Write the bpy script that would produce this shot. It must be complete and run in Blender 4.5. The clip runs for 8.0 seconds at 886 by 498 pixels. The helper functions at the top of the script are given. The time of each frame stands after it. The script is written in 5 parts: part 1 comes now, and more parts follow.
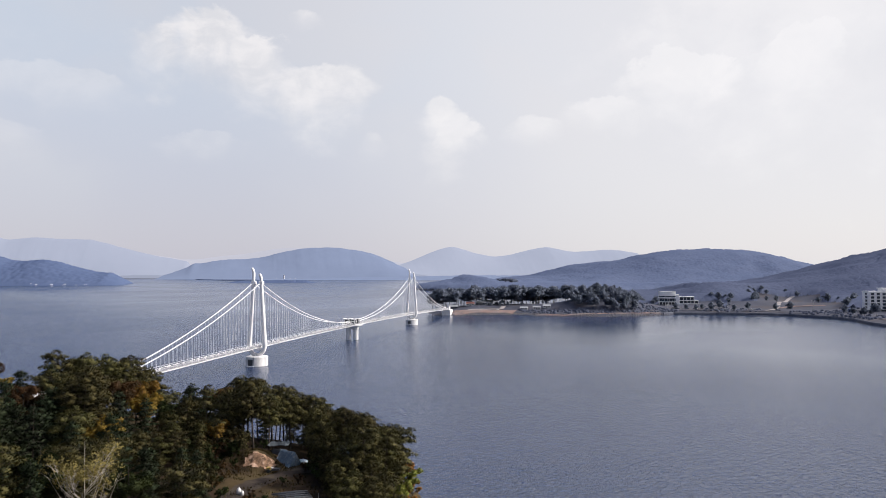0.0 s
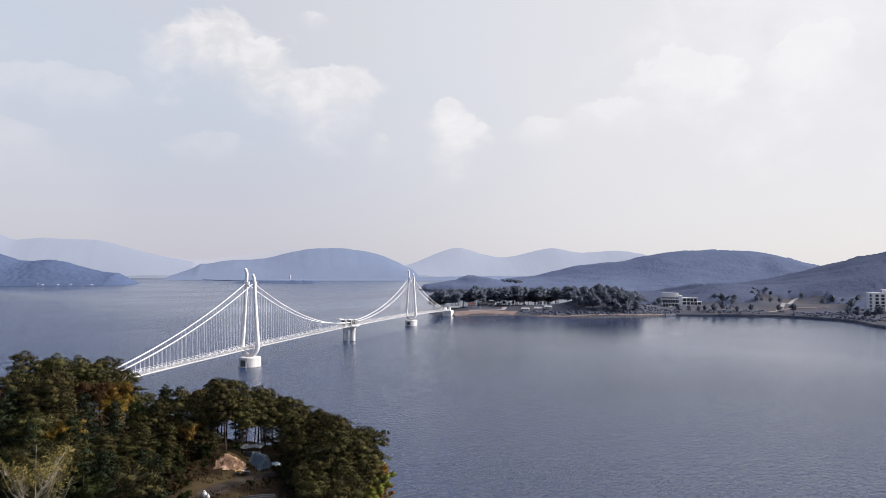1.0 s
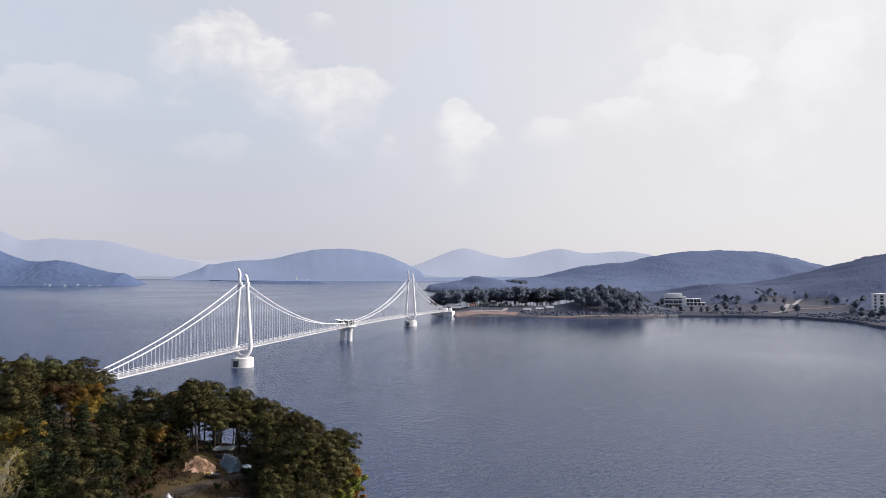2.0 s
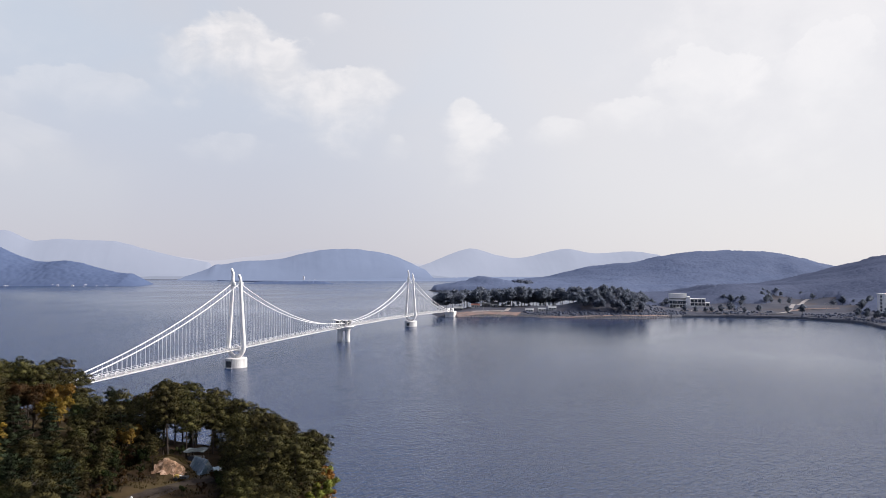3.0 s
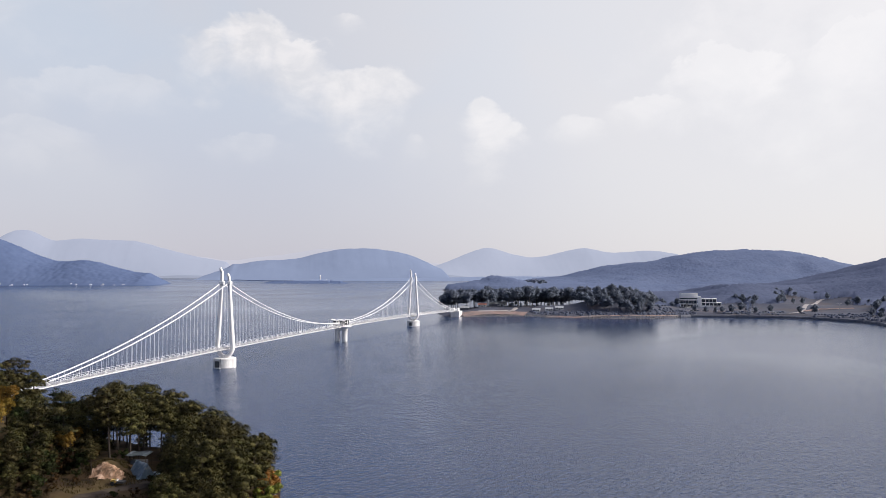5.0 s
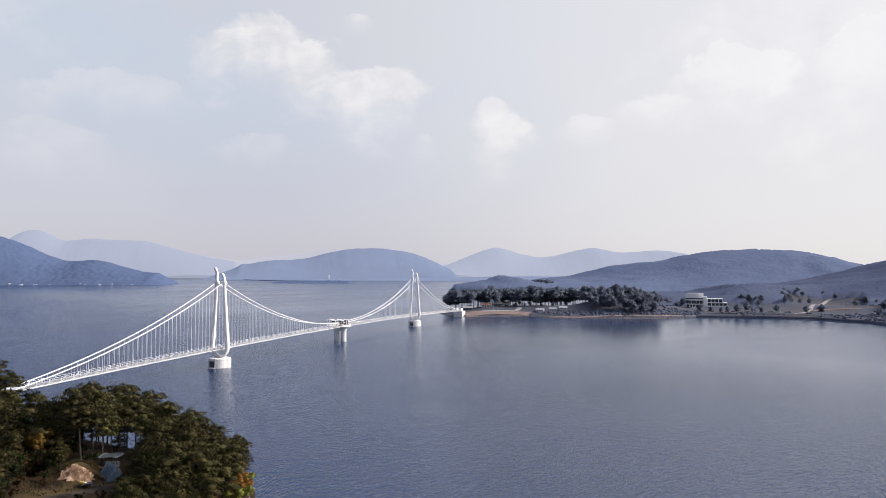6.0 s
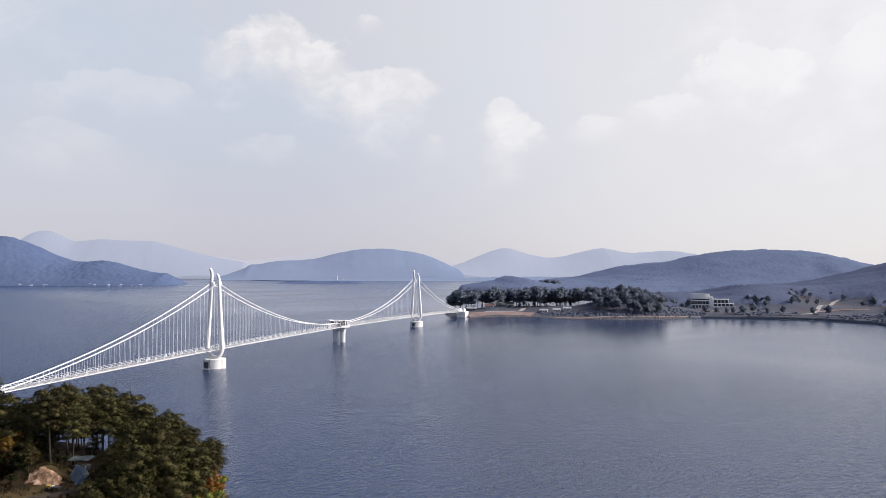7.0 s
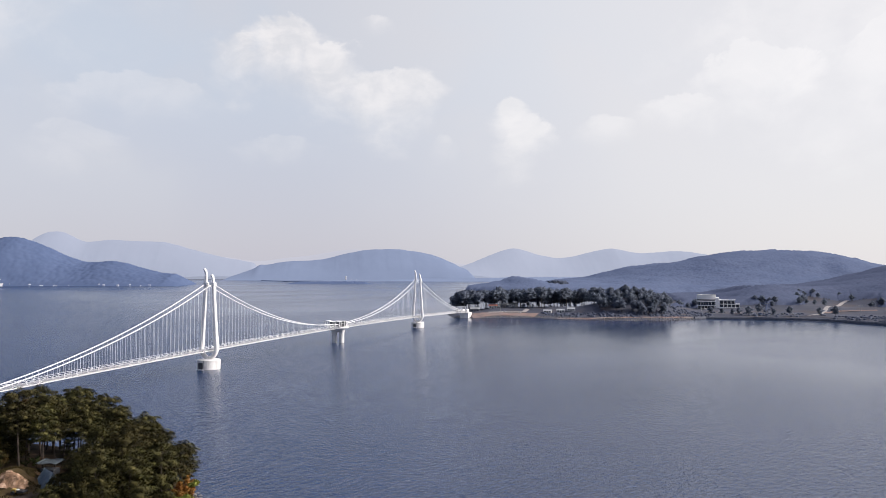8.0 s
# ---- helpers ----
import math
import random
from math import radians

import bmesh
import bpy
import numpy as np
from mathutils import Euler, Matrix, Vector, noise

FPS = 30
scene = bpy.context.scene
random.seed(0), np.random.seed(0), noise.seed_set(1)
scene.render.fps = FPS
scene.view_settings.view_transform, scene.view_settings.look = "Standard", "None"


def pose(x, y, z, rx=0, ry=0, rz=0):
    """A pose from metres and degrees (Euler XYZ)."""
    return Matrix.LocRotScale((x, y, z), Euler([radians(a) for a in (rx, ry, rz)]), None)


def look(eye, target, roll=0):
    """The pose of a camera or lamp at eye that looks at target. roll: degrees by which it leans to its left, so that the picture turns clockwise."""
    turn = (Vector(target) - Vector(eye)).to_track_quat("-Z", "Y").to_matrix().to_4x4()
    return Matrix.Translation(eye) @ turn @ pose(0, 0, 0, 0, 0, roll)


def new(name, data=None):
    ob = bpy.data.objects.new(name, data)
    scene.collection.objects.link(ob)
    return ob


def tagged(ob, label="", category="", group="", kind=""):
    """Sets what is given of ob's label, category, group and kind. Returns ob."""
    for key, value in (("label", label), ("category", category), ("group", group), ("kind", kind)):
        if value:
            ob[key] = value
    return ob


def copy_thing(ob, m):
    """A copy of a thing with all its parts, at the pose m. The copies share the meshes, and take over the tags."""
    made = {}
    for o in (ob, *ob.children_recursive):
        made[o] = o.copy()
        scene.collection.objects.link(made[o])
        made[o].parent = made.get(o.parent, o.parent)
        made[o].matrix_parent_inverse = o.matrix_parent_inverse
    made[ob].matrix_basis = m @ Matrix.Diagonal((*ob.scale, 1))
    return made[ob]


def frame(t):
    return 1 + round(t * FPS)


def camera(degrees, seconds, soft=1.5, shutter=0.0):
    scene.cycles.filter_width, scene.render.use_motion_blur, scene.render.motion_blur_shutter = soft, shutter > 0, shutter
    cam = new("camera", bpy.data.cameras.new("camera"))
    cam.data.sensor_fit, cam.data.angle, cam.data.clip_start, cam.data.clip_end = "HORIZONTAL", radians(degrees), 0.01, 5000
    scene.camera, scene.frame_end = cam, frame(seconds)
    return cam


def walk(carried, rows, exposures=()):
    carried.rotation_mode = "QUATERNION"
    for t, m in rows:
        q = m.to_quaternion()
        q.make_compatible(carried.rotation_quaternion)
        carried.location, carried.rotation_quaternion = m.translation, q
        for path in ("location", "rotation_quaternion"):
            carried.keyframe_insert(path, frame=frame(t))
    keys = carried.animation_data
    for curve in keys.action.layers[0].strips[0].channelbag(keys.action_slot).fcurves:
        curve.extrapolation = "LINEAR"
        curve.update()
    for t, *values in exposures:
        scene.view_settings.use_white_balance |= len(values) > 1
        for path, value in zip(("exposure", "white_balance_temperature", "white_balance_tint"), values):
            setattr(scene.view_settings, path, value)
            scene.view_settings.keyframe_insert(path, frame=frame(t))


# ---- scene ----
cam = camera(62.0, 8.0, soft=0.7)
PATH = [
    (0, (-2.42, 0.73, 46.286), (-1.942, 2.671, 46.345), 0.1),
    (0.5, (1.037, 1.018, 46.319), (1.505, 2.961, 46.379), 0.2),
    (1, (4.496, 1.249, 46.299), (4.955, 3.195, 46.36), 0.2),
    (1.5, (8.07, 1.524, 46.251), (8.519, 3.472, 46.313), 0.2),
    (3, (18.896, 2.808, 46.088), (19.313, 4.763, 46.151), 0.2),
    (3.5, (22.584, 3.304, 46.048), (22.988, 5.262, 46.111), 0.2),
    (4, (26.192, 3.85, 46.041), (26.583, 5.81, 46.104), 0.2),
    (4.5, (29.789, 4.479, 46.078), (30.168, 6.441, 46.14), 0.2),
    (6, (40.343, 6.399, 46.041), (40.685, 8.369, 46.102), 0.2),
    (6.5, (43.87, 7.085, 46.054), (44.199, 9.056, 46.115), 0.2),
    (7, (47.442, 7.832, 46.099), (47.758, 9.806, 46.161), 0.2),
    (7.5, (51.017, 8.624, 46.155), (51.319, 10.6, 46.218), 0.2),
    (8, (54.651, 9.469, 46.194), (54.941, 11.447, 46.257), 0.2),
]
walk(cam, [(t, look(eye, target, roll)) for t, eye, target, roll in PATH])

# world, sun
SUN_AZ, SUN_EL = 102.0, 31.0          # degrees clockwise from +y, and above the horizon


def heading(az, el):
    a, e = radians(az), radians(el)
    return Vector((math.sin(a) * math.cos(e), math.cos(a) * math.cos(e), math.sin(e)))


sun_data = bpy.data.lights.new("sun", "SUN")
sun_data.energy, sun_data.angle, sun_data.color = 5.0, radians(0.6), (1.0, 0.925, 0.84)
sun = new("sun", sun_data)
sun.matrix_world = look((0, 0, 900), Vector((0, 0, 900)) - heading(SUN_AZ, SUN_EL))


class Net:
    """A small hand for wiring nodes."""

    def __init__(self, tree):
        self.t = tree
        tree.nodes.clear()

    def node(self, kind, **props):
        nd = self.t.nodes.new(kind)
        for key, value in props.items():
            setattr(nd, key, value)
        return nd

    def put(self, socket, value):
        if hasattr(value, "is_output"):
            self.t.links.new(value, socket)
        else:
            socket.default_value = value

    def math(self, op, a, b=0.0, c=0.0, clamp=False):
        nd = self.node("ShaderNodeMath", operation=op, use_clamp=clamp)
        for s, v in zip(nd.inputs, (a, b, c)):
            self.put(s, v)
        return nd.outputs[0]

    def vmath(self, op, a, b=(0, 0, 0)):
        nd = self.node("ShaderNodeVectorMath", operation=op)
        self.put(nd.inputs[0], a)
        if op == "SCALE":
            self.put(nd.inputs[3], b)
        else:
            self.put(nd.inputs[1], b)
        return nd.outputs["Value"] if op in ("LENGTH", "DOT_PRODUCT") else nd.outputs["Vector"]

    def step(self, v, lo, hi, out_lo=0.0, out_hi=1.0):
        nd = self.node("ShaderNodeMapRange", interpolation_type="SMOOTHSTEP")
        for s, x in zip(nd.inputs, (v, lo, hi, out_lo, out_hi)):
            self.put(s, x)
        return nd.outputs[0]

    def mix(self, f, a, b, blend="MIX"):
        nd = self.node("ShaderNodeMix", data_type="RGBA", blend_type=blend)
        self.put(nd.inputs[0], f)
        self.put(nd.inputs[6], (*a, 1) if isinstance(a, tuple) else a)
        self.put(nd.inputs[7], (*b, 1) if isinstance(b, tuple) else b)
        return nd.outputs[2]

    def noise(self, vector, scale, detail=4.0, rough=0.55, distort=0.0):
        nd = self.node("ShaderNodeTexNoise")
        if vector is not None:
            self.put(nd.inputs["Vector"], vector)
        for key, v in (("Scale", scale), ("Detail", detail), ("Roughness", rough), ("Distortion", distort)):
            nd.inputs[key].default_value = v
        return nd.outputs["Fac"]


def build_world():
    world = bpy.data.worlds.new("sky")
    scene.world = world
    world.use_nodes = True
    k = Net(world.node_tree)
    way = k.node("ShaderNodeTexCoord").outputs["Generated"]
    sky = k.node("ShaderNodeTexSky", sky_type="NISHITA", sun_disc=False, sun_elevation=radians(SUN_EL),
                 sun_rotation=radians(SUN_AZ), air_density=1.0, dust_density=1.5, ozone_density=2.0)
    sep = k.node("ShaderNodeSeparateXYZ")
    k.put(sep.inputs[0], way)
    up = sep.outputs[2]
    # thin high veil: bluish higher up, lilac-white toward the horizon, whiter towards the sun
    sunward = k.step(k.vmath("DOT_PRODUCT", way, tuple(heading(62, 22))), 0.40, 0.95)
    low = k.step(up, 0.0, 0.30)
    veil = k.mix(low, VEIL_LOW, VEIL_HIGH)
    # unseen dark blue is added above the picture to darken the lake's reflections
    veil = k.mix(k.step(up, 0.35, 0.46), veil, VEIL_UNSEEN_TOP)
    # slow drift of brightness through the veil
    flat = k.node("ShaderNodeMapping")
    k.put(flat.inputs[0], way)
    flat.inputs["Scale"].default_value = (1.0, 1.0, 1.4)
    soft = k.noise(flat.outputs[0], 3.1, 5.0, 0.5, 0.3)
    fine = k.noise(flat.outputs[0], 11.0, 6.0, 0.55, 0.2)
    veil = k.mix(k.math("MULTIPLY", k.step(soft, 0.42, 0.66), k.math("MULTIPLY", k.step(up, 0.03, 0.2, 0.1, 0.75), k.step(up, 0.36, 0.55, 1.0, 0.15))), veil, VEIL_PALE)
    veil = k.mix(k.math("MULTIPLY", sunward, 0.85), veil, VEIL_SUN)
    # bright patch added near the sun, kept above the picture to lighten the lake
    added_glare = k.step(k.vmath("DOT_PRODUCT", way, tuple(heading(SUN_AZ - 16, SUN_EL))), 0.42, 1.0)
    added_glare = k.math("MULTIPLY", added_glare, k.step(up, 0.345, 0.52))
    veil = k.mix(added_glare, veil, ADDED_GLARE)
    # the heaped clouds
    total = None
    for az, el, wide, high, weight in CLOUDS:
        off = k.vmath("SUBTRACT", way, tuple(heading(az, el)))
        a = radians(az)
        across = k.vmath("DOT_PRODUCT", off, (math.cos(a) / radians(wide), -math.sin(a) / radians(wide), 0.0))
        above = k.vmath("DOT_PRODUCT", off, (0.0, 0.0, 1.0 / radians(high)))
        # flat, fading base and crisp, lumpy crown
        above = k.math("MULTIPLY", above, k.step(above, -0.6, 0.3, 0.62, 1.0))
        r = k.math("SQRT", k.math("ADD", k.math("POWER", k.math("ABSOLUTE", across), 2.0), k.math("POWER", k.math("ABSOLUTE", above), 2.0)))
        r = k.math("ADD", r, k.math("MULTIPLY", k.math("SUBTRACT", fine, 0.5), 3.0))
        edge = k.step(above, -0.8, 0.6, 0.8, 0.12)
        body = k.step(k.math("SUBTRACT", r, 0.75), k.math("MULTIPLY", edge, 1.0), k.math("MULTIPLY", edge, -1.0))
        body = k.math("MULTIPLY", body, weight)
        total = body if total is None else k.math("MAXIMUM", total, body)
    lump = k.noise(flat.outputs[0], 17.0, 5.0, 0.6, 0.4)
    cloud = k.mix(k.step(lump, 0.35, 0.65), CLOUD_SHADE, CLOUD_LIT)
    cloud = k.mix(k.math("MULTIPLY", sunward, 0.75), cloud, CLOUD_SUN)
    veil = k.mix(total, veil, cloud)
    bg1, bg2 = k.node("ShaderNodeBackground"), k.node("ShaderNodeBackground")
    k.put(bg1.inputs[0], sky.outputs[0])
    bg1.inputs[1].default_value = 0.10
    k.put(bg2.inputs[0], veil)
    bg2.inputs[1].default_value = VEIL_STRENGTH
    add = k.node("ShaderNodeMixShader")
    add.inputs[0].default_value = 0.85
    k.put(add.inputs[1], bg1.outputs[0])
    k.put(add.inputs[2], bg2.outputs[0])
    out = k.node("ShaderNodeOutputWorld")
    k.put(out.inputs[0], add.outputs[0])


VEIL_STRENGTH = 0.95
VEIL_LOW, VEIL_HIGH = (0.66, 0.647, 0.738), (0.69, 0.745, 0.85)
ADDED_GLARE = (4.8, 4.6, 4.7)
VEIL_UNSEEN_TOP = (0.035, 0.115, 0.34)
VEIL_PALE, VEIL_SUN = (0.755, 0.755, 0.81), (1.0, 0.965, 0.97)
CLOUD_SUN = (1.16, 1.12, 1.11)
CLOUD_LIT, CLOUD_SHADE = (1.05, 1.01, 1.01), (0.86, 0.85, 0.88)
# bearing, height, half width, half height (degrees), density
CLOUDS = [(-4.0, 17.6, 4.4, 2.6, 1.0), (-7.0, 16.6, 2.0, 2.0, 0.9), (-0.6, 15.8, 3.6, 2.4, 0.95), (3.2, 14.4, 3.6, 2.2, 0.9), (3.0, 19.0, 1.3, 0.5, 0.6),
          (13.4, 12.2, 1.7, 1.8, 0.9), (14.4, 10.4, 2.2, 2.0, 0.75), (8.5, 10.2, 1.0, 0.9, 0.35), (-14.2, 12.9, 5.0, 1.2, 0.27), (-18.4, 12.4, 2.0, 1.0, 0.27),
          (-18.5, 9.3, 3.0, 1.5, 0.2), (-3.5, 9.6, 3.2, 0.9, 0.22), (31.7, 14.2, 5.0, 2.0, 0.8), (26.5, 12.2, 4.4, 1.3, 0.55), (21.5, 11.3, 2.2, 0.8, 0.5), (40.0, 15.0, 4.5, 2.2, 0.7),
          (60.0, 20.0, 8.0, 4.0, 0.6), (-50.0, 18.0, 8.0, 4.0, 0.6), (150.0, 25.0, 12.0, 6.0, 0.5), (220.0, 20.0, 12.0, 6.0, 0.5)]
build_world()

# ---- materials ----
def surface(name, base, dark=None, rough=0.7, scale=1.0, bump=0.0, bump_scale=None, metal=0.0, spread=0.0, spec=0.5, stain=None, stain_scale=0.2, coords="Object", stretch=(1, 1, 1)):
    """A node surface: two colours mixed by fine grain, broad stains, a random shift from object to object, and relief."""
    m = bpy.data.materials.new(name)
    m.use_nodes = True
    k = Net(m.node_tree)
    mp = k.node("ShaderNodeMapping")
    k.put(mp.inputs[0], k.node("ShaderNodeTexCoord").outputs[coords])
    mp.inputs["Scale"].default_value = stretch
    at = mp.outputs[0]
    dark = dark or tuple(c * 0.7 for c in base)
    colour = k.mix(k.step(k.noise(at, scale, 5.0, 0.6), 0.3, 0.7), dark, base)
    if stain:
        colour = k.mix(k.step(k.noise(at, stain_scale, 4.0, 0.6, 0.5), 0.48, 0.68), colour, stain)
    if spread:
        rnd = k.node("ShaderNodeObjectInfo").outputs["Random"]
        hsv = k.node("ShaderNodeHueSaturation")
        k.put(hsv.inputs["Hue"], k.math("MULTIPLY_ADD", rnd, 0.06 * spread, 0.5 - 0.03 * spread))
        k.put(hsv.inputs["Value"], k.math("MULTIPLY_ADD", rnd, spread, 1.0 - spread / 2))
        k.put(hsv.inputs["Color"], colour)
        colour = hsv.outputs[0]
    bsdf = k.node("ShaderNodeBsdfPrincipled")
    k.put(bsdf.inputs["Base Color"], colour)
    bsdf.inputs["Metallic"].default_value = metal
    bsdf.inputs["Specular IOR Level"].default_value = spec
    k.put(bsdf.inputs["Roughness"], k.math("MULTIPLY_ADD", k.noise(at, scale * 2.3, 3.0), 0.2, rough - 0.1))
    if bump:
        bp = k.node("ShaderNodeBump")
        bp.inputs["Strength"].default_value = bump
        bp.inputs["Distance"].default_value = 0.05
        k.put(bp.inputs["Height"], k.noise(at, bump_scale or scale * 3, 5.0, 0.65))
        k.put(bsdf.inputs["Normal"], bp.outputs[0])
    k.put(k.node("ShaderNodeOutputMaterial").inputs[0], bsdf.outputs[0])
    return m


def leafage(name, base, dark, spread=0.35, light=0.10):
    """Leaves and needles: colour varies from clump to clump and from tree to tree, and some light comes through."""
    m = bpy.data.materials.new(name)
    m.use_nodes = True
    k = Net(m.node_tree)
    isle = k.node("ShaderNodeNewGeometry").outputs["Random Per Island"]
    rnd = k.node("ShaderNodeObjectInfo").outputs["Random"]
    at = k.node("ShaderNodeTexCoord").outputs["Object"]
    f = k.math("ADD", k.math("MULTIPLY", isle, 0.15), k.math("MULTIPLY", k.step(k.noise(at, 0.9, 3.0), 0.34, 0.66), 0.85))
    colour = k.mix(f, dark, base)
    hsv = k.node("ShaderNodeHueSaturation")
    k.put(hsv.inputs["Hue"], k.math("MULTIPLY_ADD", rnd, 0.10 * spread, 0.5 - 0.06 * spread))
    k.put(hsv.inputs["Value"], k.math("MULTIPLY_ADD", rnd, spread * 1.4, 1.0 - spread * 0.7))
    k.put(hsv.inputs["Color"], colour)
    bsdf = k.node("ShaderNodeBsdfPrincipled")
    k.put(bsdf.inputs["Base Color"], hsv.outputs[0])
    bsdf.inputs["Roughness"].default_value = 0.6
    bsdf.inputs["Specular IOR Level"].default_value = 0.06
    tr = k.node("ShaderNodeBsdfTranslucent")
    k.put(tr.inputs[0], hsv.outputs[0])
    mx = k.node("ShaderNodeMixShader")
    mx.inputs[0].default_value = light
    k.put(mx.inputs[1], bsdf.outputs[0])
    k.put(mx.inputs[2], tr.outputs[0])
    k.put(k.node("ShaderNodeOutputMaterial").inputs[0], mx.outputs[0])
    return m


def distance_mat(name, base, dark, haze_glow=(0, 0, 0), scale=0.02):
    """Far land: wooded slopes in broad patches. Haze is put into the colours, and into emission on the farthest ranges.
    """
    m = bpy.data.materials.new(name)
    m.use_nodes = True
    k = Net(m.node_tree)
    at = k.node("ShaderNodeTexCoord").outputs["Object"]
    f = k.math("MULTIPLY_ADD", k.noise(at, scale, 6.0, 0.65), 0.7, k.math("MULTIPLY", k.noise(at, scale * 6, 4.0, 0.7), 0.3))
    bsdf = k.node("ShaderNodeBsdfPrincipled")
    k.put(bsdf.inputs["Base Color"], k.mix(k.step(f, 0.35, 0.65), dark, base))
    bsdf.inputs["Roughness"].default_value = 1.0
    bsdf.inputs["Specular IOR Level"].default_value = 0.0
    # emission stands in for the haze
    if any(haze_glow):
        bsdf.inputs["Emission Color"].default_value = (*haze_glow, 1)
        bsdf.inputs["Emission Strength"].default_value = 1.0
    k.put(k.node("ShaderNodeOutputMaterial").inputs[0], bsdf.outputs[0])
    return m


def water_mat():
    m = bpy.data.materials.new("lake_water")
    m.use_nodes = True
    k = Net(m.node_tree)
    at = k.node("ShaderNodeTexCoord").outputs["Object"]
    turn, mp = k.node("ShaderNodeMapping"), k.node("ShaderNodeMapping")
    k.put(turn.inputs[0], at)
    turn.inputs["Rotation"].default_value = (0, 0, radians(-48))     # crests run with the wind's furrows
    k.put(mp.inputs[0], turn.outputs[0])
    mp.inputs["Scale"].default_value = (0.48, 1.0, 1.0)
    at2 = mp.outputs[0]
    gust = k.step(k.noise(at2, 0.006, 4.0, 0.6, 0.6), 0.35, 0.65)
    bsdf = k.node("ShaderNodeBsdfPrincipled")
    k.put(bsdf.inputs["Base Color"], k.mix(gust, WATER_DEEP, WATER_PALE))
    k.put(bsdf.inputs["Roughness"], k.math("MULTIPLY_ADD", gust, 0.08, WATER_ROUGH))
    bsdf.inputs["IOR"].default_value = 1.333
    # the open lake is ruffled, the bay in the lee of the far shore lies calmer
    lee = k.step(k.math("ADD", k.vmath("DOT_PRODUCT", at, (0.8, 0.45, 0.0)), k.math("MULTIPLY", gust, 60.0)), 190.0, 450.0)
    h = k.math("ADD", k.math("MULTIPLY", k.noise(at2, 0.95, 3.4, 0.58, 0.4), 0.9), k.math("MULTIPLY", k.noise(at2, 0.22, 3.0, 0.5), 0.5))
    bp = k.node("ShaderNodeBump")
    k.put(bp.inputs["Strength"], k.math("MULTIPLY", k.math("MULTIPLY_ADD", gust, 0.2, 0.8), k.math("MULTIPLY_ADD", lee, -0.90, 1.0)))
    bp.inputs["Distance"].default_value = WATER_WAVE
    k.put(bp.inputs["Height"], h)
    k.put(bsdf.inputs["Normal"], bp.outputs[0])
    k.put(k.node("ShaderNodeOutputMaterial").inputs[0], bsdf.outputs[0])
    return m


WATER_DEEP, WATER_PALE, WATER_ROUGH, WATER_WAVE = (0.005, 0.020, 0.062), (0.006, 0.022, 0.068), 0.13, 0.90
M_WATER = water_mat()
M_WHITE = surface("white_steel_paint", (0.76, 0.745, 0.745), (0.68, 0.67, 0.675), 0.45, 0.8, 0.03, spec=0.4, stain=(0.70, 0.68, 0.66), stain_scale=0.15)
M_CABLE = surface("white_cable_sheath", (0.80, 0.80, 0.80), (0.70, 0.70, 0.71), 0.5, 3.0)
M_CONC = surface("pale_concrete", (0.70, 0.685, 0.68), (0.57, 0.56, 0.56), 0.85, 0.7, 0.3, 4.0, stain=(0.46, 0.45, 0.45), stain_scale=0.25, stretch=(1, 1, 0.35))
M_GRATE = surface("deck_grating", (0.30, 0.30, 0.32), (0.18, 0.18, 0.20), 0.6, 2.0, 0.2)
M_DARK = surface("dark_panel", (0.05, 0.055, 0.065), (0.03, 0.03, 0.035), 0.35, 2.0)
M_GLASS = surface("dark_window_glass", (0.035, 0.045, 0.06), (0.02, 0.025, 0.035), 0.12, 0.5, spec=0.8)
M_BARK = surface("pine_bark", (0.045, 0.031, 0.024), (0.018, 0.014, 0.011), 0.95, 3.0, 0.5, 9.0, stretch=(1, 1, 0.3))
M_PALEBARK = surface("pale_bark", (0.42, 0.38, 0.31), (0.28, 0.25, 0.21), 0.85, 3.0, 0.3)
M_NEEDLE = leafage("pine_needles", (0.088, 0.078, 0.028), (0.014, 0.016, 0.008), 0.35, 0.04)
M_NEEDLE_B = leafage("dark_fir_needles", (0.029, 0.039, 0.019), (0.007, 0.010, 0.006), 0.3, 0.04)
M_GOLD = leafage("golden_leaves", (0.29, 0.185, 0.036), (0.11, 0.085, 0.022), 0.3, 0.35)
M_BROWN = leafage("russet_leaves", (0.080, 0.046, 0.018), (0.035, 0.026, 0.012), 0.3, 0.3)
M_ORANGE = leafage("orange_leaves", (0.28, 0.125, 0.035), (0.12, 0.075, 0.022), 0.2, 0.35)
M_YELLOW = leafage("thin_yellow_leaves", (0.30, 0.25, 0.08), (0.18, 0.155, 0.055), 0.1, 0.35)
M_LIME = leafage("yellow_green_leaves", (0.24, 0.24, 0.05), (0.10, 0.12, 0.03), 0.2, 0.35)
M_BUSH = leafage("bush_leaves", (0.044, 0.054, 0.018), (0.013, 0.019, 0.008), 0.4, 0.3)
# haze is put into these needles: paler and bluer than the near pines
M_FARPINE = leafage("haze_tinted_needles", (0.155, 0.180, 0.236), (0.145, 0.170, 0.225), 0.10, 0.45)
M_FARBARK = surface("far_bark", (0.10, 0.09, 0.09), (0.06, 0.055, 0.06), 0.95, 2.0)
M_GROUND = surface("woodland_floor", (0.036, 0.022, 0.012), (0.010, 0.007, 0.004), 0.95, 0.35, 0.6, 2.5, stain=(0.055, 0.040, 0.018), stain_scale=0.08, spec=0.1)
M_EARTH = surface("bare_orange_earth", (0.24, 0.145, 0.092), (0.075, 0.048, 0.030), 0.95, 1.3, 0.9, 2.6, stain=(0.42, 0.29, 0.21), stain_scale=0.8, spec=0.1)
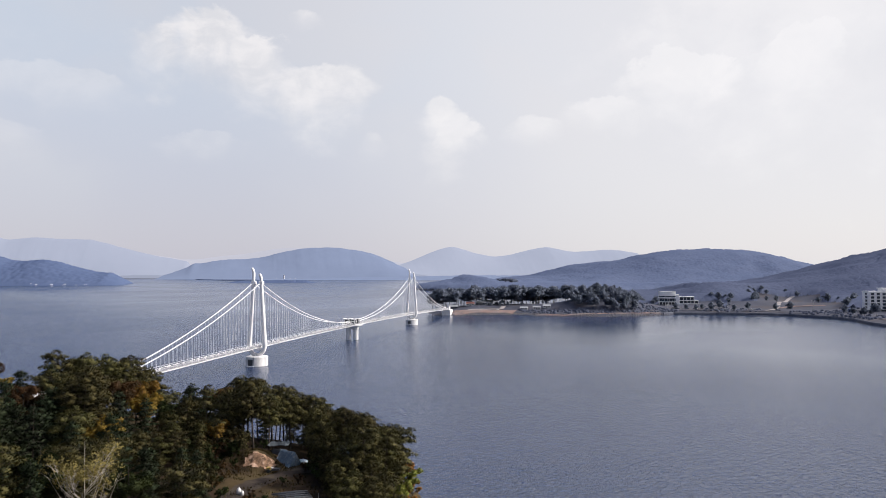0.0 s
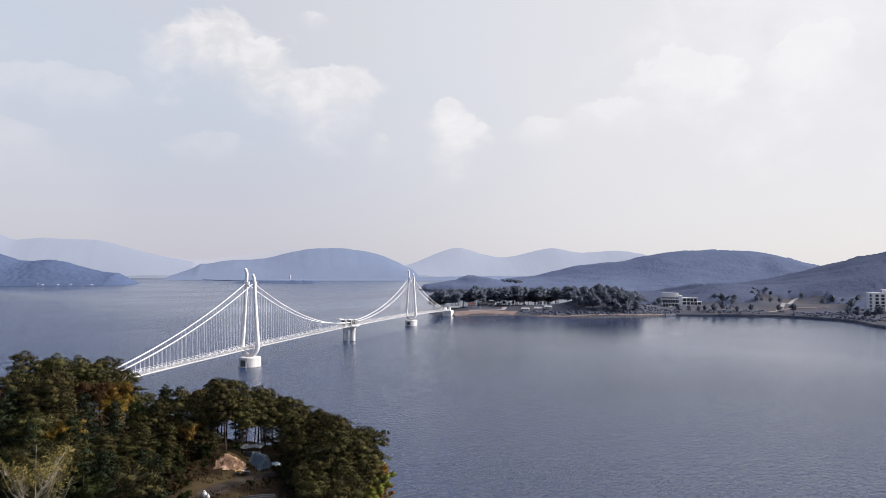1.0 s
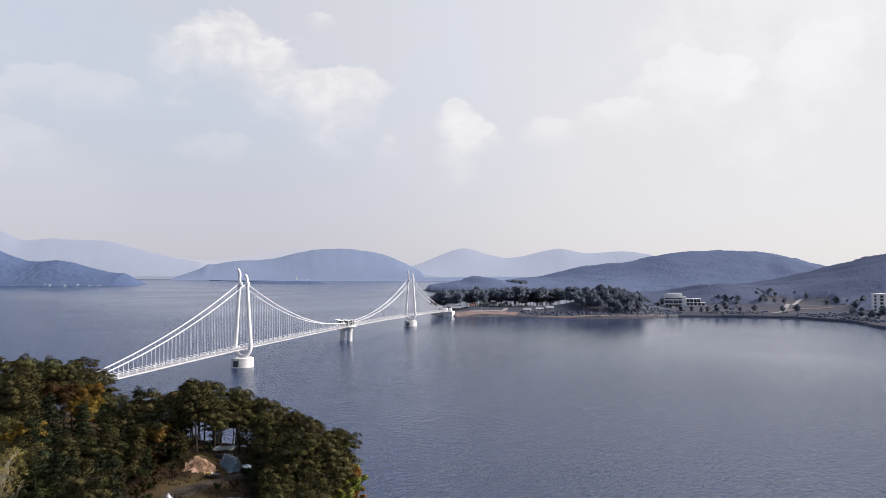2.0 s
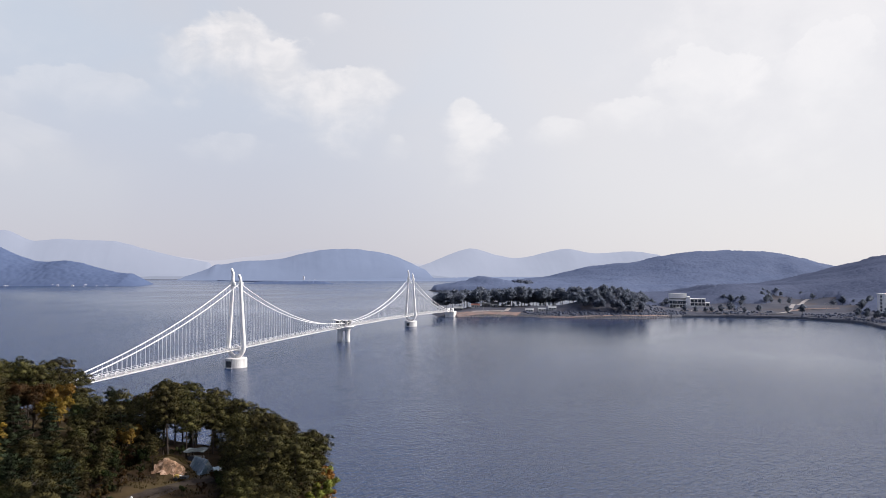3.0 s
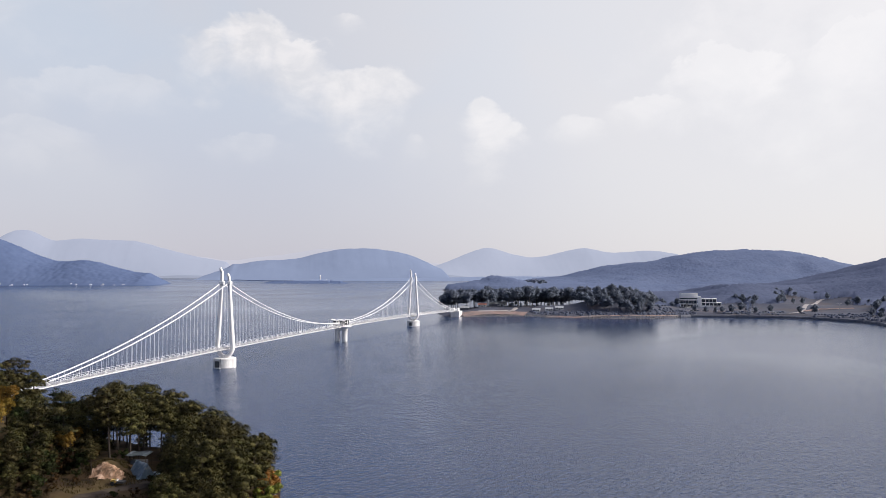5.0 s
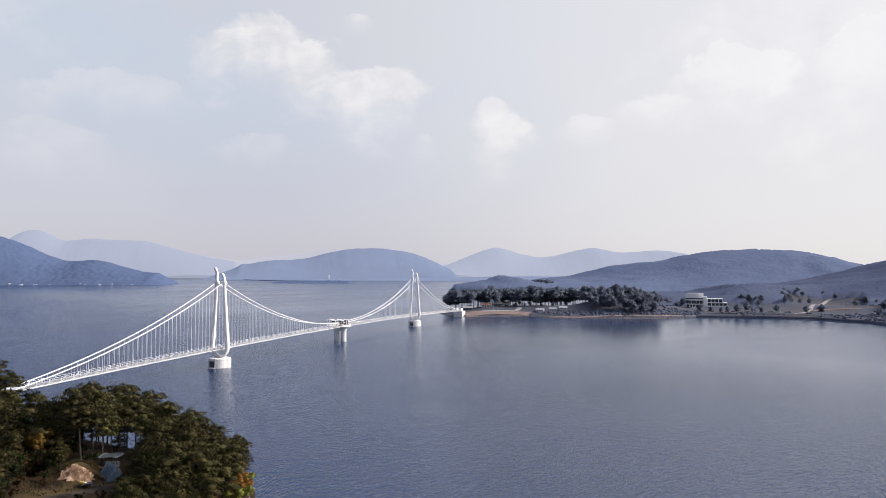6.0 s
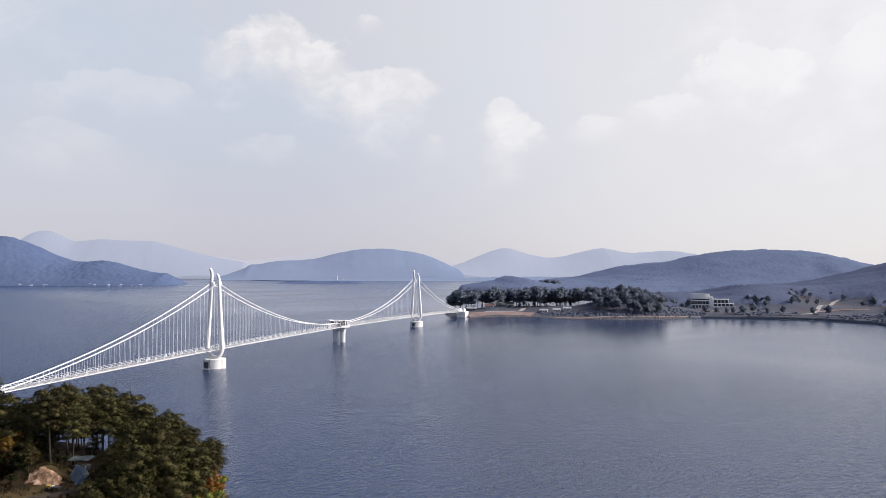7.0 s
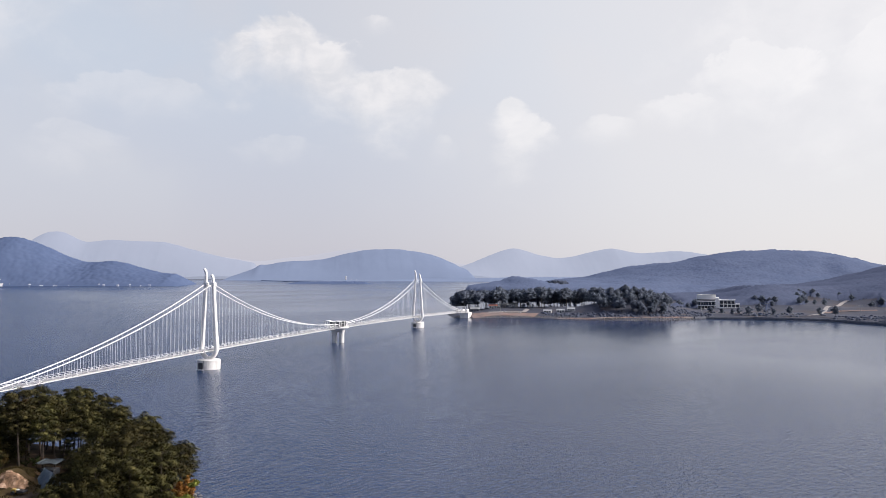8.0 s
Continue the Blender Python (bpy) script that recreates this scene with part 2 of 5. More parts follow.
M_TRACK = surface("dirt_track", (0.036, 0.028, 0.023), (0.018, 0.014, 0.012), 0.95, 0.6, 0.5, 3.0, stain=(0.05, 0.04, 0.03), stain_scale=0.3, spec=0.1)
M_BED = surface("lake_bed", (0.10, 0.10, 0.09), (0.06, 0.06, 0.06), 0.9, 0.01)
# bluish grey of the far ground includes the haze in front of it
M_SHORE = surface("haze_tinted_shore_ground", (0.060, 0.064, 0.084), (0.046, 0.050, 0.070), 0.95, 0.05, stain=(0.064, 0.057, 0.062), stain_scale=0.03, spec=0.1)
M_SAND = surface("far_bare_earth", (0.22, 0.150, 0.130), (0.12, 0.094, 0.092), 0.95, 0.12, stain=(0.17, 0.15, 0.15), stain_scale=0.03, spec=0.1)
M_ROCK = surface("shore_stones", (0.145, 0.135, 0.13), (0.08, 0.076, 0.076), 0.9, 0.8, 0.5)
M_BLUE = surface("blue_tarpaulin", (0.22, 0.29, 0.36), (0.13, 0.18, 0.23), 0.5, 1.5, 0.3, stain=(0.36, 0.40, 0.43), stain_scale=0.8)
M_OLDTARP = surface("old_grey_tarpaulin", (0.10, 0.125, 0.15), (0.06, 0.075, 0.09), 0.6, 1.5, 0.3, stain=(0.17, 0.19, 0.21), stain_scale=0.8)
M_RED = surface("rust_red_roof", (0.40, 0.16, 0.11), (0.26, 0.11, 0.09), 0.8, 0.5)
M_GREY = surface("grey_metal", (0.30, 0.31, 0.33), (0.20, 0.21, 0.22), 0.5, 1.0)
M_YPAINT = surface("yellow_paint", (0.40, 0.27, 0.06), (0.25, 0.17, 0.04), 0.5, 3.0)
M_SACK = surface("white_plastic_sack", (0.55, 0.55, 0.55), (0.42, 0.42, 0.42), 0.6, 4.0, 0.3)
M_RUBBER = surface("black_rubber", (0.03, 0.03, 0.03), (0.02, 0.02, 0.02), 0.8, 5.0)
M_CARS = [surface("car_paint_" + n, c, None, 0.35, 1.0, spec=0.6) for n, c in (("white", (0.75, 0.75, 0.76)), ("silver", (0.45, 0.46, 0.48)), ("dark", (0.06, 0.065, 0.08)), ("blue", (0.10, 0.16, 0.30)))]
M_GRASS = leafage("dry_grass", (0.060, 0.046, 0.020), (0.036, 0.028, 0.014), 0.0, 0.2)
M_ROAD = surface("pale_concrete_road", (0.25, 0.225, 0.215), (0.19, 0.175, 0.175), 0.9, 0.2)
M_WALL = surface("dark_stone_wall", (0.11, 0.115, 0.14), (0.065, 0.07, 0.09), 0.9, 0.3, 0.3)
M_MULCH = surface("dark_mulch_film", (0.030, 0.036, 0.042), (0.016, 0.019, 0.023), 0.6, 2.0, 0.2)
M_FARWHITE = surface("weathered_far_walls", (0.62, 0.61, 0.62), (0.48, 0.48, 0.51), 0.8, 0.1)

# ---- mesh helpers ----
def part(name, bm, material, parent=None, label="", smooth=False):
    """Links a bmesh as one mesh object, under a thing or a part if one is given."""
    me = bpy.data.meshes.new(name)
    bm.to_mesh(me)
    bm.free()
    return piece(name, me, material, parent, label, smooth)


def piece(name, me, material, parent=None, label="", smooth=False, at=None):
    if material is not None and not me.materials:
        me.materials.append(material)
    if smooth:
        me.polygons.foreach_set("use_smooth", [True] * len(me.polygons))
    ob = new(name, me)
    if parent is not None:
        ob.parent = parent
    if at is not None:
        ob.matrix_local = at
    if label:
        tagged(ob, label)
    return ob


def empty(name, m=None):
    ob = new(name)
    ob.empty_display_size = 0.5
    if m is not None:
        ob.matrix_world = m
    return ob


def mesh_of(name, verts, faces):
    me = bpy.data.meshes.new(name)
    me.from_pydata(verts, [], faces)
    me.update()
    return me


def add_box(bm, lo, hi, m=None, bevel=0.0):
    c = [(lo[i] + hi[i]) / 2 for i in range(3)]
    s = [hi[i] - lo[i] for i in range(3)]
    mm = (m or Matrix()) @ Matrix.Translation(c) @ Matrix.Diagonal((*s, 1))
    made = bmesh.ops.create_cube(bm, size=1.0, matrix=mm)["verts"]
    if bevel:
        edges = list({e for v in made for e in v.link_edges})
        bmesh.ops.bevel(bm, geom=edges, offset=bevel, segments=2, affect="EDGES", profile=0.5)


def box(lo, hi, m=None, bevel=0.0):
    bm = bmesh.new()
    add_box(bm, lo, hi, m, bevel)
    return bm


def add_tube(bm, path, sizes, sides=8, side=None, cap=True, square=0.0):
    """A tube along a path; sizes: a radius or (across, along) per point; side: the axis that 'across' follows; square: 0 round to 1 boxy."""
    rings = []
    n = len(path)
    path = [Vector(p) for p in path]
    for i, p in enumerate(path):
        way = (path[min(i + 1, n - 1)] - path[max(i - 1, 0)]).normalized()
        ref = Vector(side) if side is not None else (Vector((0, 0, 1)) if abs(way.z) < 0.9 else Vector((1, 0, 0)))
        b = way.cross(ref).normalized()
        a = b.cross(way).normalized()
        r = sizes[i] if isinstance(sizes, (list, tuple)) else sizes
        ra, rb = r if isinstance(r, tuple) else (r, r)
        ring = []
        for j in range(sides):
            q = 2 * math.pi * (j + 0.5) / sides
            cx, cy = math.cos(q), math.sin(q)
            g = (1 - square) + square / max(abs(cx), abs(cy))
            ring.append(bm.verts.new(p + a * cx * ra * g + b * cy * rb * g))
        rings.append(ring)
    for r0, r1 in zip(rings, rings[1:]):
        for j in range(sides):
            bm.faces.new((r0[j], r0[(j + 1) % sides], r1[(j + 1) % sides], r1[j]))
    if cap:
        bm.faces.new(rings[0][::-1])
        bm.faces.new(rings[-1])


def tube(path, sizes, sides=8, side=None, square=0.0):
    bm = bmesh.new()
    add_tube(bm, path, sizes, sides, side, True, square)
    return bm


def lathe(profile, sides=24):
    """A turned body from (radius, height) pairs."""
    bm = bmesh.new()
    rings = []
    for r, z in profile:
        rings.append([bm.verts.new((r * math.cos(2 * math.pi * j / sides), r * math.sin(2 * math.pi * j / sides), z)) for j in range(sides)])
    for r0, r1 in zip(rings, rings[1:]):
        for j in range(sides):
            bm.faces.new((r0[j], r0[(j + 1) % sides], r1[(j + 1) % sides], r1[j]))
    bm.faces.new(rings[0][::-1])
    bm.faces.new(rings[-1])
    return bm


def smooth_step(a, b, x):
    x = max(0.0, min(1.0, (x - a) / (b - a)))
    return x * x * (3 - 2 * x)


def relief(name, x0, x1, nx, y0, y1, ny, height):
    """A ground sheet over a rectangle, its height given by a function."""
    xs, ys = np.linspace(x0, x1, nx), np.linspace(y0, y1, ny)
    verts = [(x, y, height(x, y)) for y in ys for x in xs]
    faces = [(j * nx + i, j * nx + i + 1, (j + 1) * nx + i + 1, (j + 1) * nx + i) for j in range(ny - 1) for i in range(nx - 1)]
    return mesh_of(name, verts, faces)


# ---- lake and land ----
ground = piece("ground", mesh_of("ground", [(-6500, -6500, -5), (6500, -6500, -5), (6500, 6500, -5), (-6500, 6500, -5)], [(0, 1, 2, 3)]), M_BED)
tagged(ground, "dark silty lake bed running out to the horizon", "ground", kind="structure")
water = piece("water", mesh_of("water", [(-6500, -6500, 0), (6500, -6500, 0), (6500, 6500, 0), (-6500, 6500, 0)], [(0, 1, 2, 3)]), M_WATER)
tagged(water, "wide grey-blue lake with fine wind ripples", "lake", kind="structure")

# wooded headland in the foreground
COAST = [(28.5, 150), (28.5, 166), (21, 180), (8, 191), (-10, 203), (-35, 225), (-58, 247), (-78, 264), (-115, 285), (-420, 360), (-420, -300), (-90, -300), (-40, -80), (-12, 20), (6, 80), (17, 112), (24, 132)]


def coast_distance(x, y):
    """Metres inland of the headland's shore; minus in the lake."""
    inside, best = False, 1e9
    for (ax, ay), (bx, by) in zip(COAST, COAST[1:] + COAST[:1]):
        if (ay > y) != (by > y) and x < (bx - ax) * (y - ay) / (by - ay) + ax:
            inside = not inside
        ex, ey = bx - ax, by - ay
        u = max(0.0, min(1.0, ((x - ax) * ex + (y - ay) * ey) / (ex * ex + ey * ey)))
        best = min(best, math.hypot(x - ax - u * ex, y - ay - u * ey))
    return best if inside else -best


def headland(x, y):
    g = coast_distance(x, y) + 2.2 * noise.noise(Vector((x * 0.09, y * 0.09, 3.0)))
    if g < 0:
        return max(-4.5, g * 0.5)
    z = 7.2 * (1 - math.exp(-g / 8.0))
    z += 11.5 * math.exp(-((x + 52) / (24 if x > -52 else 36)) ** 2 - ((y - 152) / 48) ** 2)
    z += 6.0 * math.exp(-((x + 120) / 70) ** 2 - ((y - 190) / 70) ** 2)
    z -= 0.3 * math.exp(-((x - 0.5) / 9) ** 2 - ((y - 146) / 17) ** 2)
    # the cut bank beside the track
    bank = smooth_step(151.0, 153.2, y + 0.15 * x) * math.exp(-((x + 3.0) / 4.2) ** 2) * math.exp(-((y - 156) / 6) ** 2)
    z += 2.6 * bank
    z += 0.5 * noise.noise(Vector((x * 0.15, y * 0.15, 0))) + 0.15 * noise.noise(Vector((x * 0.6, y * 0.6, 5)))
    return z


piece_land = piece("headland", relief("headland", -260, 40, 190, 60, 300, 160, headland), M_GROUND, smooth=True)
tagged(piece_land, "low wooded headland with leaf-strewn brown soil", "headland", kind="structure")


# far shore with its beaches and terraces
FAR_COAST = [(176, 752), (197, 744), (230, 742), (258, 746), (282, 716), (335, 692), (380, 692), (425, 712), (470, 700), (525, 662), (542, 608), (536, 580), (514, 540), (500, 500), (505, 430), (570, 250), (1500, 100),
             (2600, 900), (2300, 2600), (1100, 2700), (760, 2450), (500, 2000), (372, 1830), (360, 1720), (420, 1640), (600, 1480), (620, 1250), (520, 1000), (470, 900), (430, 850), (380, 850), (300, 878), (215, 880), (178, 830)]


def far_distance(x, y):
    inside, best = False, 1e9
    for (ax, ay), (bx, by) in zip(FAR_COAST, FAR_COAST[1:] + FAR_COAST[:1]):
        if (ay > y) != (by > y) and x < (bx - ax) * (y - ay) / (by - ay) + ax:
            inside = not inside
        ex, ey = bx - ax, by - ay
        u = max(0.0, min(1.0, ((x - ax) * ex + (y - ay) * ey) / (ex * ex + ey * ey)))
        best = min(best, math.hypot(x - ax - u * ex, y - ay - u * ey))
    return best if inside else -best


# hills: x, y, height, spread along, spread across, bearing of the ridge
RIGHT_HILLS = [(1070, 899, 89, 301, 261, 23), (1282, 1934, 92, 371, 212, 95), (1036, 2051, 54, 224, 158, 120), (902, 2128, 18, 233, 220, 90), (1390, 1835, 65, 163, 194, 120),
               (639, 1775, 12, 79, 170, 139), (467, 1719, 28, 72, 93, 83), (600, 900, 23, 222, 146, 147), (750, 1063, 16, 316, 24, 153)]


def bumps(hills, x, y):
    z = 0.0
    for hx, hy, h, along, across, az in hills:
        a = radians(az)
        u = ((x - hx) * math.sin(a) + (y - hy) * math.cos(a)) / along
        v = ((x - hx) * math.cos(a) - (y - hy) * math.sin(a)) / across
        z = max(z, h * math.exp(-u * u - v * v)) + 0.18 * min(z, h * math.exp(-u * u - v * v))
    return z


def far_land(x, y):
    g = far_distance(x, y) + 5.0 * noise.noise(Vector((x * 0.02, y * 0.02, 7)))
    if g < 0:
        return max(-4.5, g * 0.2)
    z = 3.6 * (1 - math.exp(-g / 8.0)) + 4.0 * smooth_step(20, 60, g) * (1 if x < 440 else 0.12)
    dale = 1 - 0.8 * math.exp(-((x - 640) / 85) ** 2 - ((y - 790) / 85) ** 2)
    dale = max(0.0, dale - 0.85 * math.exp(-((x - 492) / 58) ** 2 - ((y - 785) / 60) ** 2))
    z += smooth_step(40, 140, g) * bumps(RIGHT_HILLS, x, y) * dale
    z += 13.5 * smooth_step(8, 34, g) * math.exp(-((x - 364) / 42) ** 2 - ((y - 752) / 38) ** 2)
    z += smooth_step(40, 220, g) * (7 * noise.noise(Vector((x * 0.006, y * 0.006, 1))) + 3 * noise.noise(Vector((x * 0.02, y * 0.02, 2))))
    return z


FX, FY = np.linspace(150, 1800, 220), np.linspace(240, 2600, 300)
FZ = np.array([[far_land(x, y) for x in FX] for y in FY])
FG = np.array([[far_distance(x, y) for x in FX] for y in FY])


def at_grid(table, x, y):
    """Looks up a table over the far shore, between its grid points."""
    u = min(max((x - FX[0]) / (FX[1] - FX[0]), 0), len(FX) - 1.001)
    v = min(max((y - FY[0]) / (FY[1] - FY[0]), 0), len(FY) - 1.001)
    i, j = int(u), int(v)
    u, v = u - i, v - j
    return float((table[j, i] * (1 - u) + table[j, i + 1] * u) * (1 - v) + (table[j + 1, i] * (1 - u) + table[j + 1, i + 1] * u) * v)


def shore_z(x, y):
    return at_grid(FZ, x, y)


nfx, nfy = len(FX), len(FY)
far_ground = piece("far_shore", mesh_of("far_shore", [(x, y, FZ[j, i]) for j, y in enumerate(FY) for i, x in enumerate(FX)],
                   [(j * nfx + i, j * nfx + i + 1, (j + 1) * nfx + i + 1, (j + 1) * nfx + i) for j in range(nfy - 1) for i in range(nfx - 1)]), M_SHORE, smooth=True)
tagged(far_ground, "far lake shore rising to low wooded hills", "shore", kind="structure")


def range_mesh(name, y, x0, x1, peaks, depth, rough, seed, base=-4.0, nx=320, ny=40, bend=0.0, lump=0.0, cell=12.0):
    """A far hill range: overlapping summits (x, height, half width, sharpness) along a wandering ridge, cut by gullies down its slopes."""
    def ridge(x):
        z = sum((h * math.exp(-(abs(x - px) / w) ** sharp)) ** 4 for px, h, w, sharp in peaks) ** 0.25
        z *= smooth_step(0, 60, x - x0) * smooth_step(0, 60, x1 - x)
        return z + rough * (noise.fractal(Vector((x * 0.0045, seed, 0)), 0.9, 2.1, 6)) * min(1.0, z / 50.0)

    def height(x, yy):
        wander = 0.25 * noise.noise(Vector((x * 0.002, seed, 9)))
        v = (yy - y - bend * (x - (x0 + x1) / 2) ** 2) / depth - wander
        fall = max(0.0, 1 - abs(v) ** 1.5)
        gully = noise.fractal(Vector((x * 0.004, yy * 0.004, seed)), 0.8, 2.0, 4)
        top = ridge(x)
        z = base + (top - base) * max(0.0, fall * (1 + 0.12 * (1 - fall) * gully))
        if lump:
            d, _ = noise.voronoi(Vector((x / cell, yy / cell, seed)))
            z += lump * smooth_step(0, 8, z) * (max(0.0, 1 - 1.9 * d[0] * d[0]) - 0.4)
        return z
    return relief(name, x0, x1, nx, y - depth * 1.1, y + depth * 0.9, ny, height)


# left hill, islet and causeway carry haze in their blue base colour
M_R1 = distance_mat("near_range_haze", (0.078, 0.104, 0.178), (0.066, 0.090, 0.158), scale=0.02)
# the farther the range, the more haze is put into its emission
M_R2 = distance_mat("mid_range_haze", (0.07, 0.088, 0.13), (0.06, 0.076, 0.115), (0.165, 0.192, 0.275), scale=0.010)
M_R3 = distance_mat("far_range_haze", (0.06, 0.065, 0.08), (0.055, 0.06, 0.075), (0.355, 0.385, 0.49), 0.003)
M_R4 = distance_mat("farthest_range_haze", (0.05, 0.05, 0.06), (0.05, 0.05, 0.06), (0.50, 0.505, 0.575), 0.003)
RANGES = [
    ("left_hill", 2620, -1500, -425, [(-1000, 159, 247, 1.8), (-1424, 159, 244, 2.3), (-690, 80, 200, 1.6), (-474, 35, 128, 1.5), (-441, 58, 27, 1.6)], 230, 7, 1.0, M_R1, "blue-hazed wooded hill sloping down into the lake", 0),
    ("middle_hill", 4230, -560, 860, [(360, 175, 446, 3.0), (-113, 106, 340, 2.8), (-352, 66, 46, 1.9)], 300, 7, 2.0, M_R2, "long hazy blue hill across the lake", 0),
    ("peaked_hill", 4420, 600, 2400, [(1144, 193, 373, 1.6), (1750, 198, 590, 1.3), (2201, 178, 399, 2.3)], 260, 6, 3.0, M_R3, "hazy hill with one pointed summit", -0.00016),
    ("left_mountains", 4450, -2700, -350, [(-1516, 251, 209, 2.4), (-1204, 222, 900, 1.4), (-921, 178, 429, 1.4), (-2048, 212, 410, 1.7), (-2254, 203, 374, 2.6)], 260, 7, 4.0, M_R3, "faint mountains far behind the lake, tinted pale blue for haze", -0.00006),
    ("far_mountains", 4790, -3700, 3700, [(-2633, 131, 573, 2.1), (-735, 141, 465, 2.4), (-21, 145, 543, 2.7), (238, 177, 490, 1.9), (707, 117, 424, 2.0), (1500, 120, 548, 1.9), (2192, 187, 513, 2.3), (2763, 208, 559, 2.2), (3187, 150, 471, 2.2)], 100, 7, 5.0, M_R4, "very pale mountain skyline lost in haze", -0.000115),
]
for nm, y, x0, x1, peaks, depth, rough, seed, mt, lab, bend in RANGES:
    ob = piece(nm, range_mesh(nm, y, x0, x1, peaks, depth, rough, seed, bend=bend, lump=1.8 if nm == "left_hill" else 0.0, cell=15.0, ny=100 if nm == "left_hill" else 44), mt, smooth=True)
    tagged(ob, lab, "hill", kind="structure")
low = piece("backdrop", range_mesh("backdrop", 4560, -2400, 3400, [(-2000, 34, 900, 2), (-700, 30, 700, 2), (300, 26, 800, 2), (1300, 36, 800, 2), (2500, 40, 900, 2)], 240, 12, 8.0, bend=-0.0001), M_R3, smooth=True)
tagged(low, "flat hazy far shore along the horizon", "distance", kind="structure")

# low wooded spit and islet on the water
for nm, y, x0, x1, pk, dp, sd in (("islet", 2860, -150, 215, [(60, 9, 120, 3), (-60, 6, 70, 3), (150, 8, 50, 3)], 70, 11), ("spit", 3750, -60, 1700, [(200, 5, 200, 3), (700, 14, 420, 3), (1200, 22, 500, 3)], 120, 12)):
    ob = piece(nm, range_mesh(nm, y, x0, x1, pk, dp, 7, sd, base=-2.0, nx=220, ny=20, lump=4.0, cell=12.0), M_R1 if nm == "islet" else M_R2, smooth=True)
    tagged(ob, "low wooded islet lying on the lake" if nm == "islet" else "low wooded spit along the far shore", nm, kind="structure")

bm = bmesh.new()
add_tube(bm, [(-310, 3860, 1.0), (-160, 3520, 1.0), (20, 3250, 1.0), (150, 3080, 0.6)], [(1.7, 9), (1.7, 9), (1.6, 8), (1.2, 7)], 8, side=(0, 0, 1), square=0.7)
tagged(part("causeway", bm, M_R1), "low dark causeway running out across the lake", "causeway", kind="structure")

# ---- suspension footbridge ----
T1, T2 = Vector((-4.4, 373.5, 0)), Vector((123.5, 625.5, 0))
ALONG = (T2 - T1).normalized()
SPAN = (T2 - T1).length
BRIDGE = Matrix.Translation(T1) @ Matrix(((ALONG.y, ALONG.x, 0, 0), (-ALONG.x, ALONG.y, 0, 0), (0, 0, 1, 0), (0, 0, 0, 1)))
NEAR_END, FAR_END, MID = -135.0, SPAN + 135.0, SPAN / 2
bridge = tagged(empty("suspension_bridge", BRIDGE), "white pedestrian suspension bridge with two slender towers over the lake", "bridge")


def deck_z(s):
    return 10.3 - 3.2 * ((s - MID) / 250.0) ** 2


def cable_z(s):
    if s < 0:
        return 40.4 + 0.428 * s + 0.00122 * s * s
    if s > SPAN:
        u = s - SPAN
        return 40.4 - 0.395 * u + 0.00108 * u * u
    u = (s - MID + 5.0) / (MID - 5.0 if s < MID - 5.0 else MID + 5.0)
    return 12.4 + 28.0 * abs(u) ** 2.04


def leg_path(side, top):
    """Centre line and half sizes of one leg, from the foot of the U up to the hooked tip."""
    pts, sizes = [], []
    for q in range(9):                                   # quarter of the U
        a = radians(90 * q / 8)
        pts.append((side * 4.15 * math.sin(a), 0, 10.2 - 5.2 * math.cos(a)))
        sizes.append((0.90 + 0.12 * q / 8, 1.0))
    for q in range(1, 13):
        f = q / 12
        z = 10.2 + (top - 3.0 - 10.2) * f
        u = 4.15 - 2.15 * f ** 0.9
        w = 1.05 - 0.45 * f
        pts.append((side * u, 0, z))
        sizes.append((w, 1.02 - 0.30 * f))
    for q in range(1, 5):                                # tip leaning back
        f = q / 4
        pts.append((side * 2.0 - 0.55 * f * f, -0.9 * f * f, top - 3.0 + 3.0 * f))
        sizes.append((0.60 - 0.10 * f, 0.72 - 0.12 * f))
    return pts, sizes


caisson_profile = [(5.15, -4.5), (5.3, -4.2), (5.3, 4.2), (5.15, 4.45), (4.85, 4.55), (1.0, 4.6)]
for s in (0.0, SPAN):
    tw = part("tower", lathe(caisson_profile, 40), M_CONC, bridge, "round pale concrete tower foot in the water")
    tw.matrix_local = Matrix.Translation((0.3, s, 0))
    for side, top in ((-1, 47.4), (1, 44.6)):
        pts, sizes = leg_path(side, top)
        part("leg", tube(pts, sizes, 12, side=(1, 0, 0.001), square=0.45), M_WHITE, tw, "white curved steel tower leg", smooth=True)
    for side in (-1, 1):
        part("saddle", box((side * 2.0 - 1.0, -1.1, 39.4), (side * 2.0 + 1.0, 1.1, 41.0), bevel=0.2), M_WHITE, tw)
    part("hatch", box((-2.0, -5.42, 0.3), (0.5, -4.4, 3.3), bevel=0.05), M_DARK, tw, "dark recessed access hatch")
    part("ladder", box((0.9, -5.4, -0.6), (1.2, -4.6, 4.4), bevel=0.03), M_GREY, tw)
    part("sill", box((-2.6, -6.1, -0.2), (1.2, -4.6, 0.25), bevel=0.04), M_CONC, tw)
    part("mast", tube([(2.4, 2.5, deck_z(s)), (2.4, 2.5, deck_z(s) + 4.5)], 0.12, 6), M_WHITE, tw)
    part("cross_beam", box((-4.2, -0.8, deck_z(s) - 1.5), (4.2, 0.8, deck_z(s) - 0.75), bevel=0.1), M_WHITE, tw)

# cables
for side in (-1, 1):
    ss = [NEAR_END + (FAR_END - NEAR_END) * i / 220 for i in range(221)]
    part("main_cable", tube([(side * 2.0, s, cable_z(s)) for s in ss], 0.20, 6), M_CABLE, bridge, "thick white main cable", smooth=True)

# deck
ss = [NEAR_END - 3 + (FAR_END - NEAR_END + 6) * i / 190 for i in range(191)]


